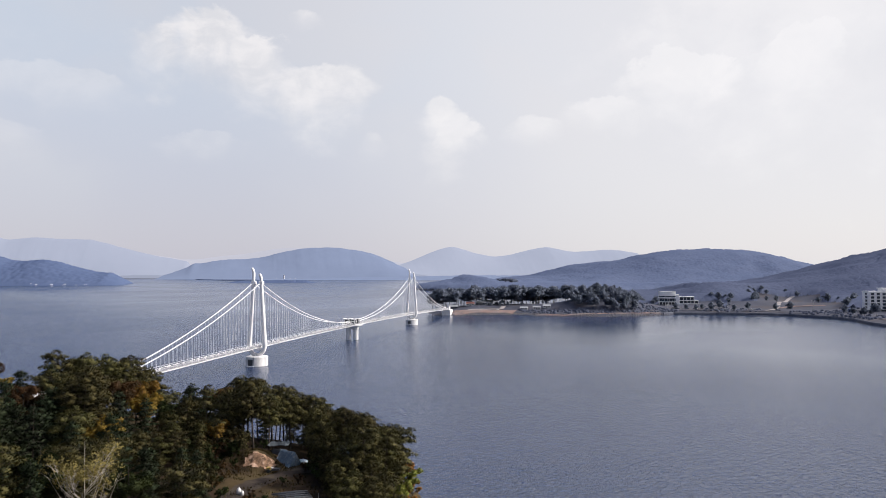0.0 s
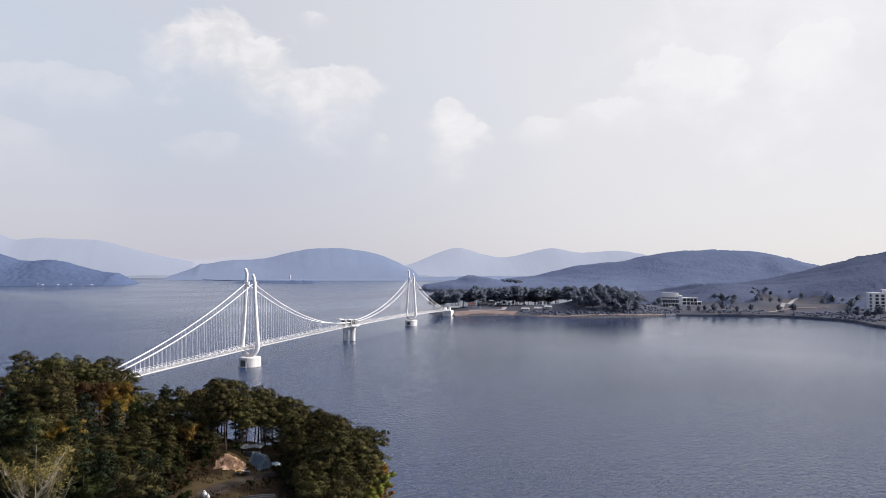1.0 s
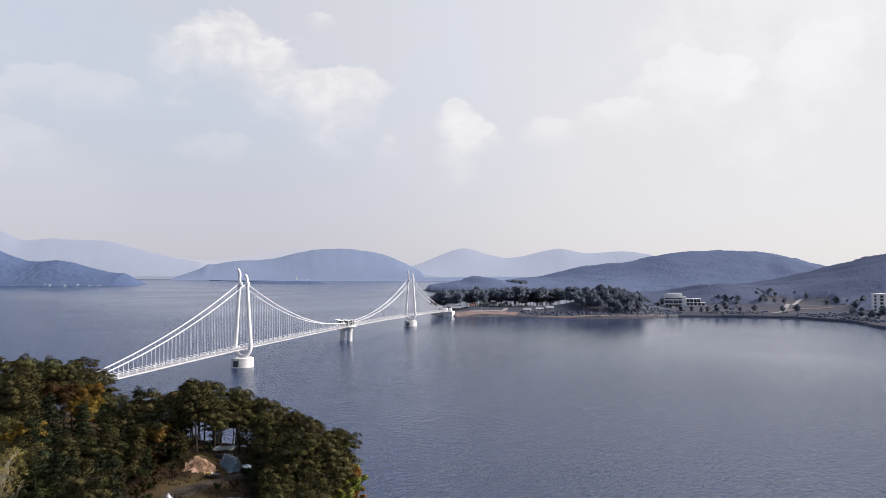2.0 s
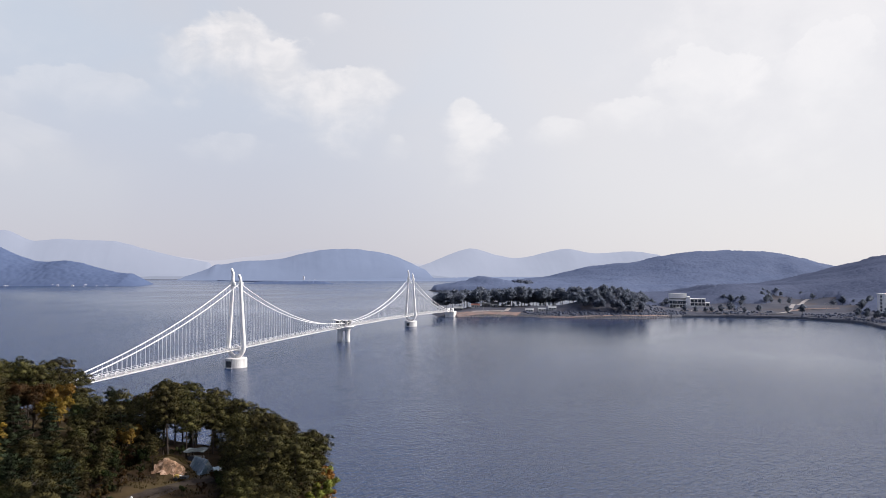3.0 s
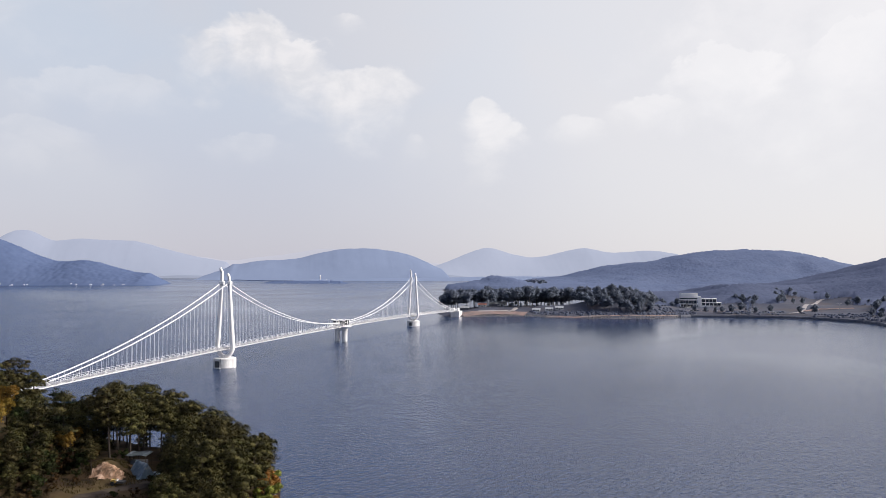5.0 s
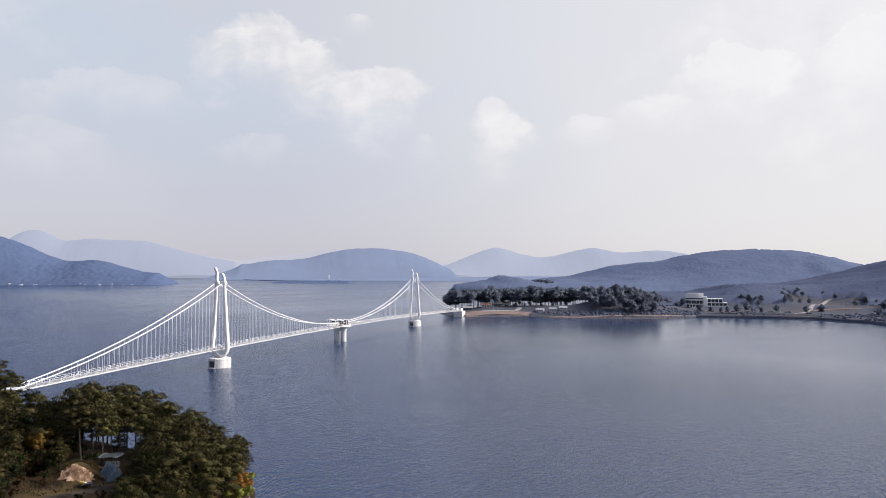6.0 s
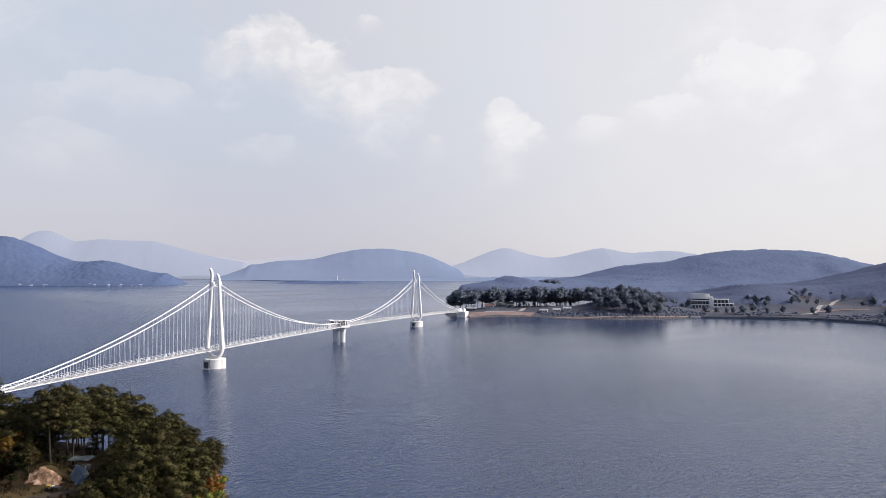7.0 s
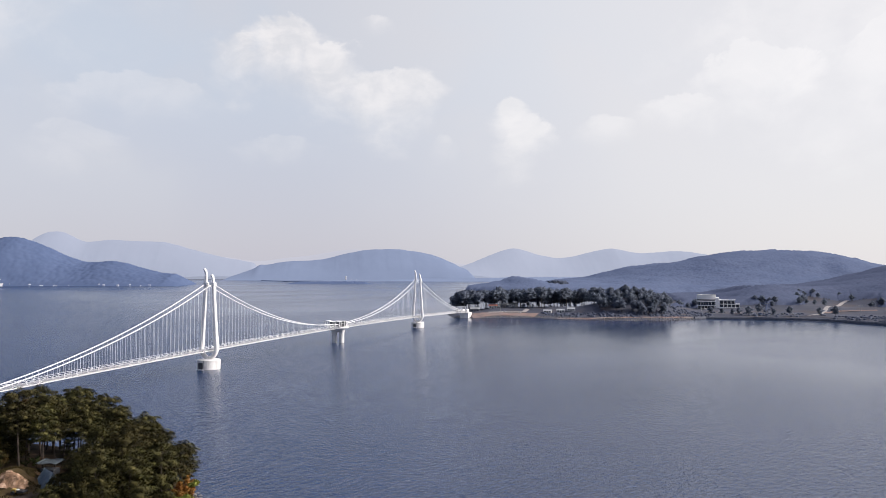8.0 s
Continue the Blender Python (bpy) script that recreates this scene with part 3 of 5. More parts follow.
def ribbon(x0, x1, z0, z1):
    """A beam of constant section that follows the deck."""
    bm = bmesh.new()
    rings = [[bm.verts.new((x, s, deck_z(s) + z)) for x, z in ((x0, z0), (x1, z0), (x1, z1), (x0, z1))] for s in ss]
    for a, b in zip(rings, rings[1:]):
        for j in range(4):
            bm.faces.new((a[j], a[(j + 1) % 4], b[(j + 1) % 4], b[j]))
    bm.faces.new(rings[0][::-1])
    bm.faces.new(rings[-1])
    return bm


part("walkway", ribbon(-1.35, 1.35, -0.18, 0.0), M_GRATE, bridge, "grey grated walkway")
for side in (-1, 1):
    lo, hi = sorted((side * 1.40, side * 2.05))
    part("edge_beam", ribbon(lo, hi, -0.72, -0.45), M_WHITE, bridge)
    lo, hi = sorted((side * 1.40, side * 1.55))
    part("handrail", ribbon(lo + 0.03, hi - 0.03, 1.16, 1.24), M_WHITE, bridge)
    part("guard_rail", ribbon(lo + 0.05, hi - 0.05, 0.57, 0.61), M_WHITE, bridge)
    part("kerb_plate", ribbon(lo, hi, -0.02, 0.10), M_GREY, bridge, "grey toe plate")

STEP = 2.7
near_sets = int((MID - NEAR_END) / STEP)
all_sets = int((FAR_END - NEAR_END) / STEP)
post_me = mesh_of("post", [(-.05, -.06, -.4), (.05, -.06, -.4), (.05, .06, -.4), (-.05, .06, -.4), (-.05, -.06, 1.15), (.05, -.06, 1.15), (.05, .06, 1.15), (-.05, .06, 1.15)],
                  [(3, 2, 1, 0), (4, 5, 6, 7), (0, 1, 5, 4), (1, 2, 6, 5), (2, 3, 7, 6), (3, 0, 4, 7)])
bm = box((-2.2, -0.14, -0.62), (2.2, 0.14, -0.2))
beam_me = bpy.data.meshes.new("cross_tie")
bm.to_mesh(beam_me)
bm.free()
HANG_R = 0.036
bm = tube([(0, 0, 0), (0, 0, 1)], HANG_R, 5)
hang_me = bpy.data.meshes.new("hanger")
bm.to_mesh(hang_me)
bm.free()
far_bm = bmesh.new()
far_posts = bmesh.new()
for i in range(1, all_sets):
    s = NEAR_END + i * STEP
    z = deck_z(s)
    clear = abs(s - MID) > 9 and abs(s) > 2 and abs(s - SPAN) > 2
    for side in (-1, 1):
        length = cable_z(s) - z + 0.4
        if i < near_sets:
            if clear and length > 0.8:
                piece("hanger", hang_me, M_CABLE, bridge, at=Matrix.Translation((side * 2.0, s, z - 0.4)) @ Matrix.Diagonal((1, 1, length, 1)))
            if i % 2 == 0:
                piece("rail_post", post_me, M_WHITE, bridge, at=Matrix.Translation((side * 1.47, s, z)))
        else:
            if clear and length > 0.8:
                add_tube(far_bm, [(side * 2.0, s, z - 0.4), (side * 2.0, s, z - 0.4 + length)], HANG_R, 4)
            add_box(far_posts, (side * 1.47 - .05, s - .06, z - .4), (side * 1.47 + .05, s + .06, z + 1.15))
    piece("cross_tie", beam_me, M_WHITE, bridge, at=Matrix.Translation((0, s, z)))
tagged(part("far_hanger", far_bm, M_CABLE, bridge), kind="stuff")
tagged(part("far_rail_posts", far_posts, M_WHITE, bridge), kind="stuff")

# wind cables and slanting struts below the deck edge
for side in (-1, 1):
    bm = bmesh.new()
    for i in range(0, all_sets):
        s = NEAR_END + i * STEP
        a, b = (-0.7, 0.2) if i % 2 else (0.2, -0.7)
        add_tube(bm, [(side * 2.12, s, deck_z(s) + a), (side * 2.12, s + STEP, deck_z(s + STEP) + b)], 0.07, 4)
    tagged(part("edge_bracing", bm, M_WHITE, bridge, "zigzag white steel bracing"), kind="stuff")

# mid-lake pier with its round platform
pz = deck_z(MID)
pier = part("pier", bmesh.new(), M_CONC, bridge, "concrete pier of two columns carrying a round platform")
pier.matrix_local = Matrix.Translation((-0.8, MID - 4.0, 0))
for side in (-1, 1):
    part("column", lathe([(1.7, -4.6), (1.7, 6.8), (1.9, 7.6), (2.1, 8.4), (2.2, 9.0)], 24), M_CONC, pier, smooth=False).location.x = side * 2.65
part("pier_head", box((-4.3, -1.75, 7.0), (4.3, 1.75, pz - 0.9), bevel=0.4), M_CONC, pier)
part("platform", lathe([(4.0, pz - 1.5), (6.2, pz - 1.0), (7.0, pz - 0.5), (7.0, pz + 0.05)], 40), M_WHITE, pier, "round white viewing platform")
bm = bmesh.new()
for h in (0.5, 0.85, 1.2):
    add_tube(bm, [(6.85 * math.cos(radians(a)), 6.85 * math.sin(radians(a)), pz + h) for a in range(0, 361, 9)], 0.06, 5, cap=False)
part("platform_rail", bm, M_WHITE, pier)
for a in range(0, 360, 18):
    piece("rail_post", post_me, M_WHITE, pier, at=Matrix.Translation((6.85 * math.cos(radians(a)), 6.85 * math.sin(radians(a)), pz)))
for yy in (-3.6, 3.4):
    for side in (-1, 1):
        x0, x1, y0, y1 = side * 2.3 - 1.2, side * 2.3 + 1.2, yy - 1.5, yy + 1.5
        hut = part("cable_housing", box((x0, y0, pz + 0.05), (x1, y1, pz + 3.5), bevel=0.05), M_DARK, pier, "dark cable anchor housing in a white frame")
        part("roof_slab", box((x0 - 0.3, y0 - 0.3, pz + 3.5), (x1 + 0.3, y1 + 0.3, pz + 3.75), bevel=0.05), M_WHITE, hut)
        part("plinth", box((x0 - 0.1, y0 - 0.1, pz + 0.06), (x1 + 0.1, y1 + 0.1, pz + 0.4), bevel=0.04), M_GREY, hut)
        for cx in (x0, x1):
            for cy in (y0, y1):
                part("corner_post", box((cx - 0.13, cy - 0.13, pz + 0.7), (cx + 0.13, cy + 0.13, pz + 3.5)), M_WHITE, hut)
bm = bmesh.new()
for i in range(9):
    u = i / 8
    add_box(bm, (-7.6 + 4.6 * u, -6.2, pz + 3.6 + 0.5 * math.sin(u * 3.1)), (-7.6 + 4.6 * (u + 0.125), -2.6, pz + 3.9 + 0.5 * math.sin(u * 3.1)))
part("canopy", bm, M_WHITE, pier, "white sail-like canopy on the platform")
for yy in (-5.8, -3.0):
    part("canopy_post", tube([(-6.2, yy, pz), (-6.2, yy, pz + 3.8)], 0.12, 6), M_WHITE, pier)

# anchor blocks at both ends
for s, sg in ((FAR_END, 1), (NEAR_END, -1)):
    dz = deck_z(s)
    ab = part("anchor_block", box((-4.6, -1.0, -4.5), (4.6, 11.0, dz - 0.7), bevel=0.15), M_CONC, bridge, "pale concrete anchor block on the shore")
    ab.matrix_local = Matrix.Translation((0, s, 0)) @ Matrix.Rotation(0 if sg > 0 else math.pi, 4, "Z")
    for side in (-1, 1):
        part("cable_anchor", box((side * 2.2 - 1.1, 0.5, dz - 0.75), (side * 2.2 + 1.1, 5.5, dz + 2.4), bevel=0.5), M_WHITE, ab)

# ---- trees ----
def tuft(verts, faces, centre, radius, count, rng, flat=0.55, size=0.5, thin=0.22, lift=0.25, axis_at=None):
    """A cushion of small pointed blades round a centre: one spray of needles or leaves, fuller above than below.
    Each blade is turned so that its face looks out of the crown; the outward way is kept for the shading."""
    for _ in range(count):
        a = rng.uniform(0, 2 * math.pi)
        h = rng.uniform(-0.32, 1.0)
        r = radius * math.sqrt(max(0.04, 1 - h * h)) * math.sqrt(rng.uniform(0.15, 1.0))
        off = Vector((r * math.cos(a), r * math.sin(a), h * radius * flat))
        p = Vector(centre) + off
        out = Vector((math.cos(a) * (r / radius + 0.25), math.sin(a) * (r / radius + 0.25), lift + 0.75 * h + rng.uniform(-0.35, 0.35))).normalized()
        side = out.cross(Vector((rng.uniform(-1, 1), rng.uniform(-1, 1), rng.uniform(-0.3, 1)))).normalized()
        l, w = size * rng.uniform(0.6, 1.3), thin * rng.uniform(0.7, 1.3)
        puff = Vector((off.x, off.y, off.z / flat)) / radius
        if axis_at is not None:
            puff += 0.55 * Vector((p.x - axis_at[0], p.y - axis_at[1], 0)) / (1.5 + math.hypot(p.x - axis_at[0], p.y - axis_at[1]))
        puff = (puff + Vector((rng.uniform(-.25, .25), rng.uniform(-.25, .25), 0.02 + rng.uniform(-.2, .2)))).normalized()
        tri = [p - out * l * 0.4 - side * w * 0.5, p - out * l * 0.4 + side * w * 0.5, p + out * l * 0.6]
        if (tri[1] - tri[0]).cross(tri[2] - tri[0]).dot(puff) < 0:
            tri[0], tri[1] = tri[1], tri[0]
        b = len(verts)
        verts += [(*q, *puff) for q in tri]
        faces.append((b, b + 1, b + 2))


def crown_mesh(verts, faces):
    me = mesh_of("crown", [v[:3] for v in verts], faces)
    me.polygons.foreach_set("use_smooth", [True] * len(faces))
    me.normals_split_custom_set_from_vertices([v[3:] for v in verts])
    return me


def pine_parts(seed, height, crown_from, spread, layers, per, blades, conical=0.0, size=0.5, thin=0.22, lean=0.6, pad=(0.75, 1.25), flat=0.5, droop=0.0):
    """Trunk with limbs, and a layered crown of needle cushions."""
    rng = random.Random(seed)
    wood = bmesh.new()
    bend = [rng.uniform(-lean, lean) for _ in range(4)]

    def axis(f):
        return Vector((bend[0] * math.sin(2.2 * f) + bend[1] * f * f, bend[2] * math.sin(2.0 * f) + bend[3] * f * f, height * f))
    add_tube(wood, [axis(i / 8) - Vector((0, 0, 0.6 if i == 0 else 0)) for i in range(9)], [max(0.03, height * 0.015 * (1 - 0.88 * i / 8)) for i in range(9)], 7)
    verts, faces = [], []
    for i in range(layers):
        f = crown_from + (0.97 - crown_from) * (i + rng.uniform(0, 0.7)) / layers
        g = (f - crown_from) / (1 - crown_from)
        if conical:
            reach = spread * (1.03 - g) ** 0.8 * conical + spread * (1 - conical) * math.sin(math.pi * (0.15 + 0.8 * g))
        else:
            reach = spread * (0.40 + 0.72 * math.sin(math.pi * (0.20 + 0.74 * g)))
        reach *= rng.uniform(0.7, 1.2)
        turn = rng.uniform(0, 6.28)
        count = max(2, round(per * (0.5 + 0.7 * reach / spread)))
        for j in range(count):
            a = turn + 2 * math.pi * j / count + rng.uniform(-0.4, 0.4)
            root = axis(f)
            ln = reach * rng.uniform(0.5, 1.15)
            tip = root + Vector((math.cos(a) * ln, math.sin(a) * ln, ln * rng.uniform(0.0, 0.3) - (0.08 + droop) * ln))
            mid = root.lerp(tip, 0.5) + Vector((0, 0, 0.12 * ln))
            add_tube(wood, [root, mid, tip], [height * 0.0045, height * 0.003, 0.02], 4, cap=False)
            pads = max(1, round(ln / (1.05 * pad[1])))
            for q in range(pads):
                c = root.lerp(tip, min(1.0, 0.38 + 0.62 * (q + rng.uniform(0.3, 1)) / pads)) + Vector((rng.uniform(-0.3, 0.3), rng.uniform(-0.3, 0.3), rng.uniform(0.0, 0.3)))
                tuft(verts, faces, c, rng.uniform(*pad), blades, rng, flat * rng.uniform(0.75, 1.35), size, thin, 0.25, root)
    tuft(verts, faces, axis(0.97), pad[1] * 0.8, blades, rng, 0.8, size, thin, 0.8)
    return wood, crown_mesh(verts, faces)


def broad_parts(seed, height, crown_from, spread, clumps, blades, size=0.4, thin=0.28, limbs=7, bare=0.0, stout=1.0):
    """Broadleaved tree: forked limbs and an open, uneven crown of leaf clumps."""
    rng = random.Random(seed)
    wood = bmesh.new()
    fork = height * crown_from
    add_tube(wood, [(0, 0, -0.6), (0.1, 0.05, fork * 0.5), (0.15, 0.1, fork), (0.1, 0.1, height * 0.8), (0.1, 0.15, height)], [height * 0.018 * stout, height * 0.015 * stout, height * 0.012 * stout, height * 0.005 * stout, 0.02], 7)
    verts, faces = [], []
    tips = []
    for i in range(limbs):
        a = 2 * math.pi * i / limbs + rng.uniform(-0.4, 0.4)
        z0 = fork * rng.uniform(0.75, 1.0) + (height - fork) * 0.5 * i / limbs
        root = Vector((0.1, 0.1, z0))
        ln = spread * rng.uniform(0.7, 1.1)
        tip = root + Vector((math.cos(a) * ln, math.sin(a) * ln, (height - z0) * rng.uniform(0.45, 0.9)))
        mid = root.lerp(tip, 0.5) + Vector((math.cos(a) * 0.15 * ln, math.sin(a) * 0.15 * ln, -0.08 * ln))
        add_tube(wood, [root, mid, tip], [height * 0.008 * stout, height * 0.005 * stout, 0.012], 5, cap=False)
        tips += [(mid, tip)]
        for _ in range(5 if stout == 1 else 12):
            s = root.lerp(tip, rng.uniform(0.35, 0.9))
            e = s + Vector((rng.uniform(-1, 1), rng.uniform(-1, 1), rng.uniform(0.3, 1.2))) * spread * 0.32
            add_tube(wood, [s, e], [height * 0.003 * stout, 0.008], 4, cap=False)
            tips += [(s, e)]
    for _ in range(clumps):
        s, e = rng.choice(tips)
        c = s.lerp(e, rng.uniform(0.4, 1.1)) + Vector((rng.uniform(-.4, .4), rng.uniform(-.4, .4), rng.uniform(-.2, .4))) * spread * 0.3
        if rng.random() > bare:
            tuft(verts, faces, c, spread * rng.uniform(0.16, 0.30), blades, rng, 0.8, size, thin, 0.1, (0, 0))
    return wood, crown_mesh(verts, faces)


def tree(name, parts, bark, leaf, label, group=""):
    wood, crown = parts
    ob = empty(name)
    part("trunk", wood, bark, ob)
    piece("crown", crown, leaf, ob)
    return tagged(ob, label, "tree", group)


PINES = [tree("pine_tree", pine_parts(11 + i, h, cf, sp, ly, pr, 145, 0.0, 0.33, 0.155, pad=(0.75, 1.40), flat=0.52), M_BARK, M_NEEDLE, "tall pine with a bare dark trunk and layered green crown", "headland pines")
         for i, (h, cf, sp, ly, pr) in enumerate([(15, .42, 3.3, 8, 5), (14, .30, 3.5, 8, 5), (13, .34, 3.2, 7, 5), (16, .45, 3.3, 7, 5), (12.5, .18, 3.6, 8, 5), (15, .38, 3.1, 8, 5)])]
FIRS = [tree("fir_tree", pine_parts(31 + i, h, 0.08, sp, 15, 6, 60, 0.75, 0.38, 0.15, 0.2, (0.6, 1.0), 0.35, 0.12), M_BARK, M_NEEDLE_B, "dense dark green conifer with drooping layered boughs", "headland conifers")
        for i, (h, sp) in enumerate([(13, 3.5), (11, 3.2), (12, 2.8)])]
BROADS = [tree("autumn_tree", broad_parts(51, 11, .30, 3.2, 95, 85, 0.26, 0.2), M_BARK, M_GOLD, "broadleaved tree in golden autumn leaf", "autumn trees"),
          tree("russet_tree", broad_parts(52, 11, .30, 3.4, 90, 85, 0.26, 0.2), M_BARK, M_BROWN, "broadleaved tree in russet brown leaf", "autumn trees"),
          tree("green_tree", broad_parts(53, 9, .22, 3.2, 95, 85, 0.26, 0.2), M_BARK, M_BUSH, "round green broadleaved tree", "broadleaved trees")]
HEIGHTS = {}
for ob, h in zip(PINES + FIRS + BROADS, (15, 14, 13, 16, 12.5, 15, 13, 11, 12, 11, 11, 9)):
    HEIGHTS[ob.name] = h
used = set()


def plant(proto, x, y, scale=1.0, turn=0.0, ground_fn=headland, sink=0.0):
    m = Matrix.Translation((x, y, ground_fn(x, y) - sink)) @ Matrix.Rotation(turn, 4, "Z") @ Matrix.Scale(scale, 4)
    if proto.name in used:
        ob = copy_thing(proto, m)
        ob.matrix_world = m
    else:
        used.add(proto.name)
        proto.matrix_world = m
        ob = proto
    return ob


def clearing(x, y):
    """True on the track and the open ground by the tent."""
    return (-11.5 < x < 9.5 and y < 153.5) or (8 < x < 13 and 139 < y < 149) or (x - 3.5) ** 2 + (y - 157) ** 2 < 34 or (-24 < x < -12 and 128 < y < 137)


def canopy(x, y):
    """Height above the lake that the tree tops reach, falling from the hilltop to the point."""
    line = ((-90, 18), (-60, 18), (-47, 22), (-41, 30), (-31, 29.5), (-24, 24), (-15, 21.5), (-5, 23.5), (7, 19.5), (18, 15.2), (28, 11.2), (40, 9))
    for (x0, z0), (x1, z1) in zip(line, line[1:]):
        if x <= x1:
            z = z0 + (z1 - z0) * (x - x0) / (x1 - x0) - 0.15 * (y - 165)
            return z - min(9.0, 0.55 * max(0.0, 158 - y)) * smooth_step(-30, -21, x) * (1 - smooth_step(4, 10, x))
    return 10.0


rng = random.Random(5)
spots = []


def room(x, y, gap):
    return all((x - a) ** 2 + (y - b) ** 2 > gap * gap for a, b in spots)


def plant_to(proto, x, y, turn, lo=0.62, hi=1.15):
    """Plants a tree as tall as the canopy allows there."""
    h = HEIGHTS[proto.name]
    sc = (canopy(x, y) - headland(x, y)) / h * rng.uniform(0.76, 1.03)
    if sc < 0.5:
        return
    plant(proto, x, y, max(lo, min(hi * rng.uniform(0.85, 1.0), sc)), turn)


# trees with a place of their own: kind, x, y
for proto, x, y in ((FIRS[0], -14.5, 124), (FIRS[1], -18.5, 118), (FIRS[2], -11.8, 120.5), (FIRS[0], -30, 122), (FIRS[2], -36, 131), (PINES[4], -24.5, 121), (BROADS[0], -26.5, 166),
                    (FIRS[0], -27, 145), (FIRS[2], -24.0, 154.0), (PINES[1], -33, 150), (BROADS[1], -41, 138),
                    (PINES[4], 16, 137.5), (PINES[4], 21, 140), (PINES[1], 18, 148), (BROADS[0], -24.5, 160.5), (BROADS[1], -29.5, 162.5), (PINES[1], -36, 160), (PINES[2], -40, 157), (BROADS[1], -72, 232), (BROADS[1], -66, 226), (BROADS[0], -70, 222)):
    spots.append((x, y))
    plant_to(proto, x, y, rng.uniform(0, 6.28), 0.6, 1.1)
# a small dark pine and a golden tree at the head of the bank
plant(PINES[2], -5.6, 153.7, 0.42, 1.0)
plant(BROADS[0], -10.6, 157.4, 0.72, 2.0)
spots += [(-5.6, 153.7), (-10.6, 157.4)]
# spreading pines that close in the clearing: x, y, height of the top above the lake
LOW = [tree("spreading_pine", pine_parts(41 + i, 9.5, 0.10, sp, 7, 6, 145, 0.35, 0.32, 0.14, pad=(0.80, 1.45), flat=0.50), M_BARK, M_NEEDLE, "spreading green pine with boughs down to the ground", "headland pines") for i, sp in enumerate((4.0, 3.6, 4.3))]
for i, (x, y, top) in enumerate(((-17.5, 148.0, 16.0), (-13.8, 148.2, 14.6), (-20.5, 146.0, 15.5), (-16.0, 143.6, 13.0), (-20.0, 141.5, 13.5), (-23.5, 143.5, 15.5), (-13.4, 144.0, 11.6), (-18.5, 153.2, 16.5), (-22.5, 150.6, 16.5),
                                 (-20.0, 157.5, 18.0), (-16.2, 158.6, 20.0), (-12.6, 163.2, 21.5), (-9.0, 163.8, 20.5), (-14.2, 154.6, 16.0), (-7.8, 159.2, 15.0), (-10.5, 139.5, 11.0), (-14.0, 138.0, 12.0), (11.0, 147.0, 14.0), (12.6, 141.0, 13.5), (10.8, 151.5, 14.5), (15.2, 144.4, 14.5),
                                 (10.5, 133.0, 12.5), (13.5, 129.0, 12.0), (16.5, 131.5, 12.0), (14.0, 136.0, 13.0), (18.5, 135.5, 12.5), (12.0, 126.0, 11.5), (16.0, 125.0, 11.0), (9.8, 138.5, 12.5), (19.5, 129.5, 11.0), (8.6, 152.6, 13.0),
                                 (8.4, 163.0, 16.0), (10.8, 160.0, 15.5), (9.5, 169.0, 15.0), (4.5, 173.0, 12.5), (-1.5, 178.0, 11.0), (-8.5, 171.0, 15.0))):
    spots.append((x, y))
    plant(LOW[i % 3], x, y, (top - headland(x, y)) / 9.5, i * 1.7)
tries = 0
while len(spots) < 240 and tries < 20000:
    tries += 1
    x, y = rng.uniform(-85, 31), rng.uniform(106, 240)
    g = coast_distance(x, y)
    neck = -11 < x < 11 and y > 158
    if g < 1.3 or clearing(x, y) or (y < 134 and x > 1) or (x + 25) ** 2 + (y - 107) ** 2 < 30 or not room(x, y, 3.8 if neck else 4.1) or x < -0.36 * y - 12 or (x < -12 and y > 185 - 0.5 * (x + 12)):
        continue
    spots.append((x, y))
    pick = rng.random()
    turn = rng.uniform(0, 6.28)
    if neck:
        plant_to(PINES[rng.choice((0, 3))], x, y, turn)
    elif x > 8:
        plant_to(PINES[rng.choice((1, 4, 2, 4))], x, y, turn)
    elif y < 133:
        plant_to(rng.choice(FIRS + [PINES[4], BROADS[2]]), x, y, turn)
    elif pick < 0.62:
        plant_to(rng.choice(PINES), x, y, turn)
    elif pick < 0.82:
        plant_to(rng.choice(FIRS), x, y, turn)
    elif pick < 0.86:
        plant_to(BROADS[0], x, y, turn)
    elif pick < 0.94:
        plant_to(BROADS[1], x, y, turn)
    else:
        plant_to(BROADS[2], x, y, turn)
for proto in PINES + FIRS + BROADS:
    if proto.name not in used:
        plant(proto, -60, 150, 0.9)

# russet trees on the next bank
for kind, x, y, sc in ((1, -80, 247, 0.95), (1, -85, 240, 0.85), (0, -75, 243, 0.6), (1, -88, 252, 0.8)):
    plant(BROADS[kind], x, y, sc, x)

# half-bare pale tree in front, with a few yellow leaves
bare = tree("bare_tree", broad_parts(61, 12, .18, 3.8, 110, 40, 0.22, 0.16, 16, 0.22, 0.55), M_PALEBARK, M_YELLOW, "half-bare tree with pale branches and thin yellow leaves")
plant(bare, -25.4, 109.5, (23.2 - headland(-25.4, 109.5)) / 12, 0.4)

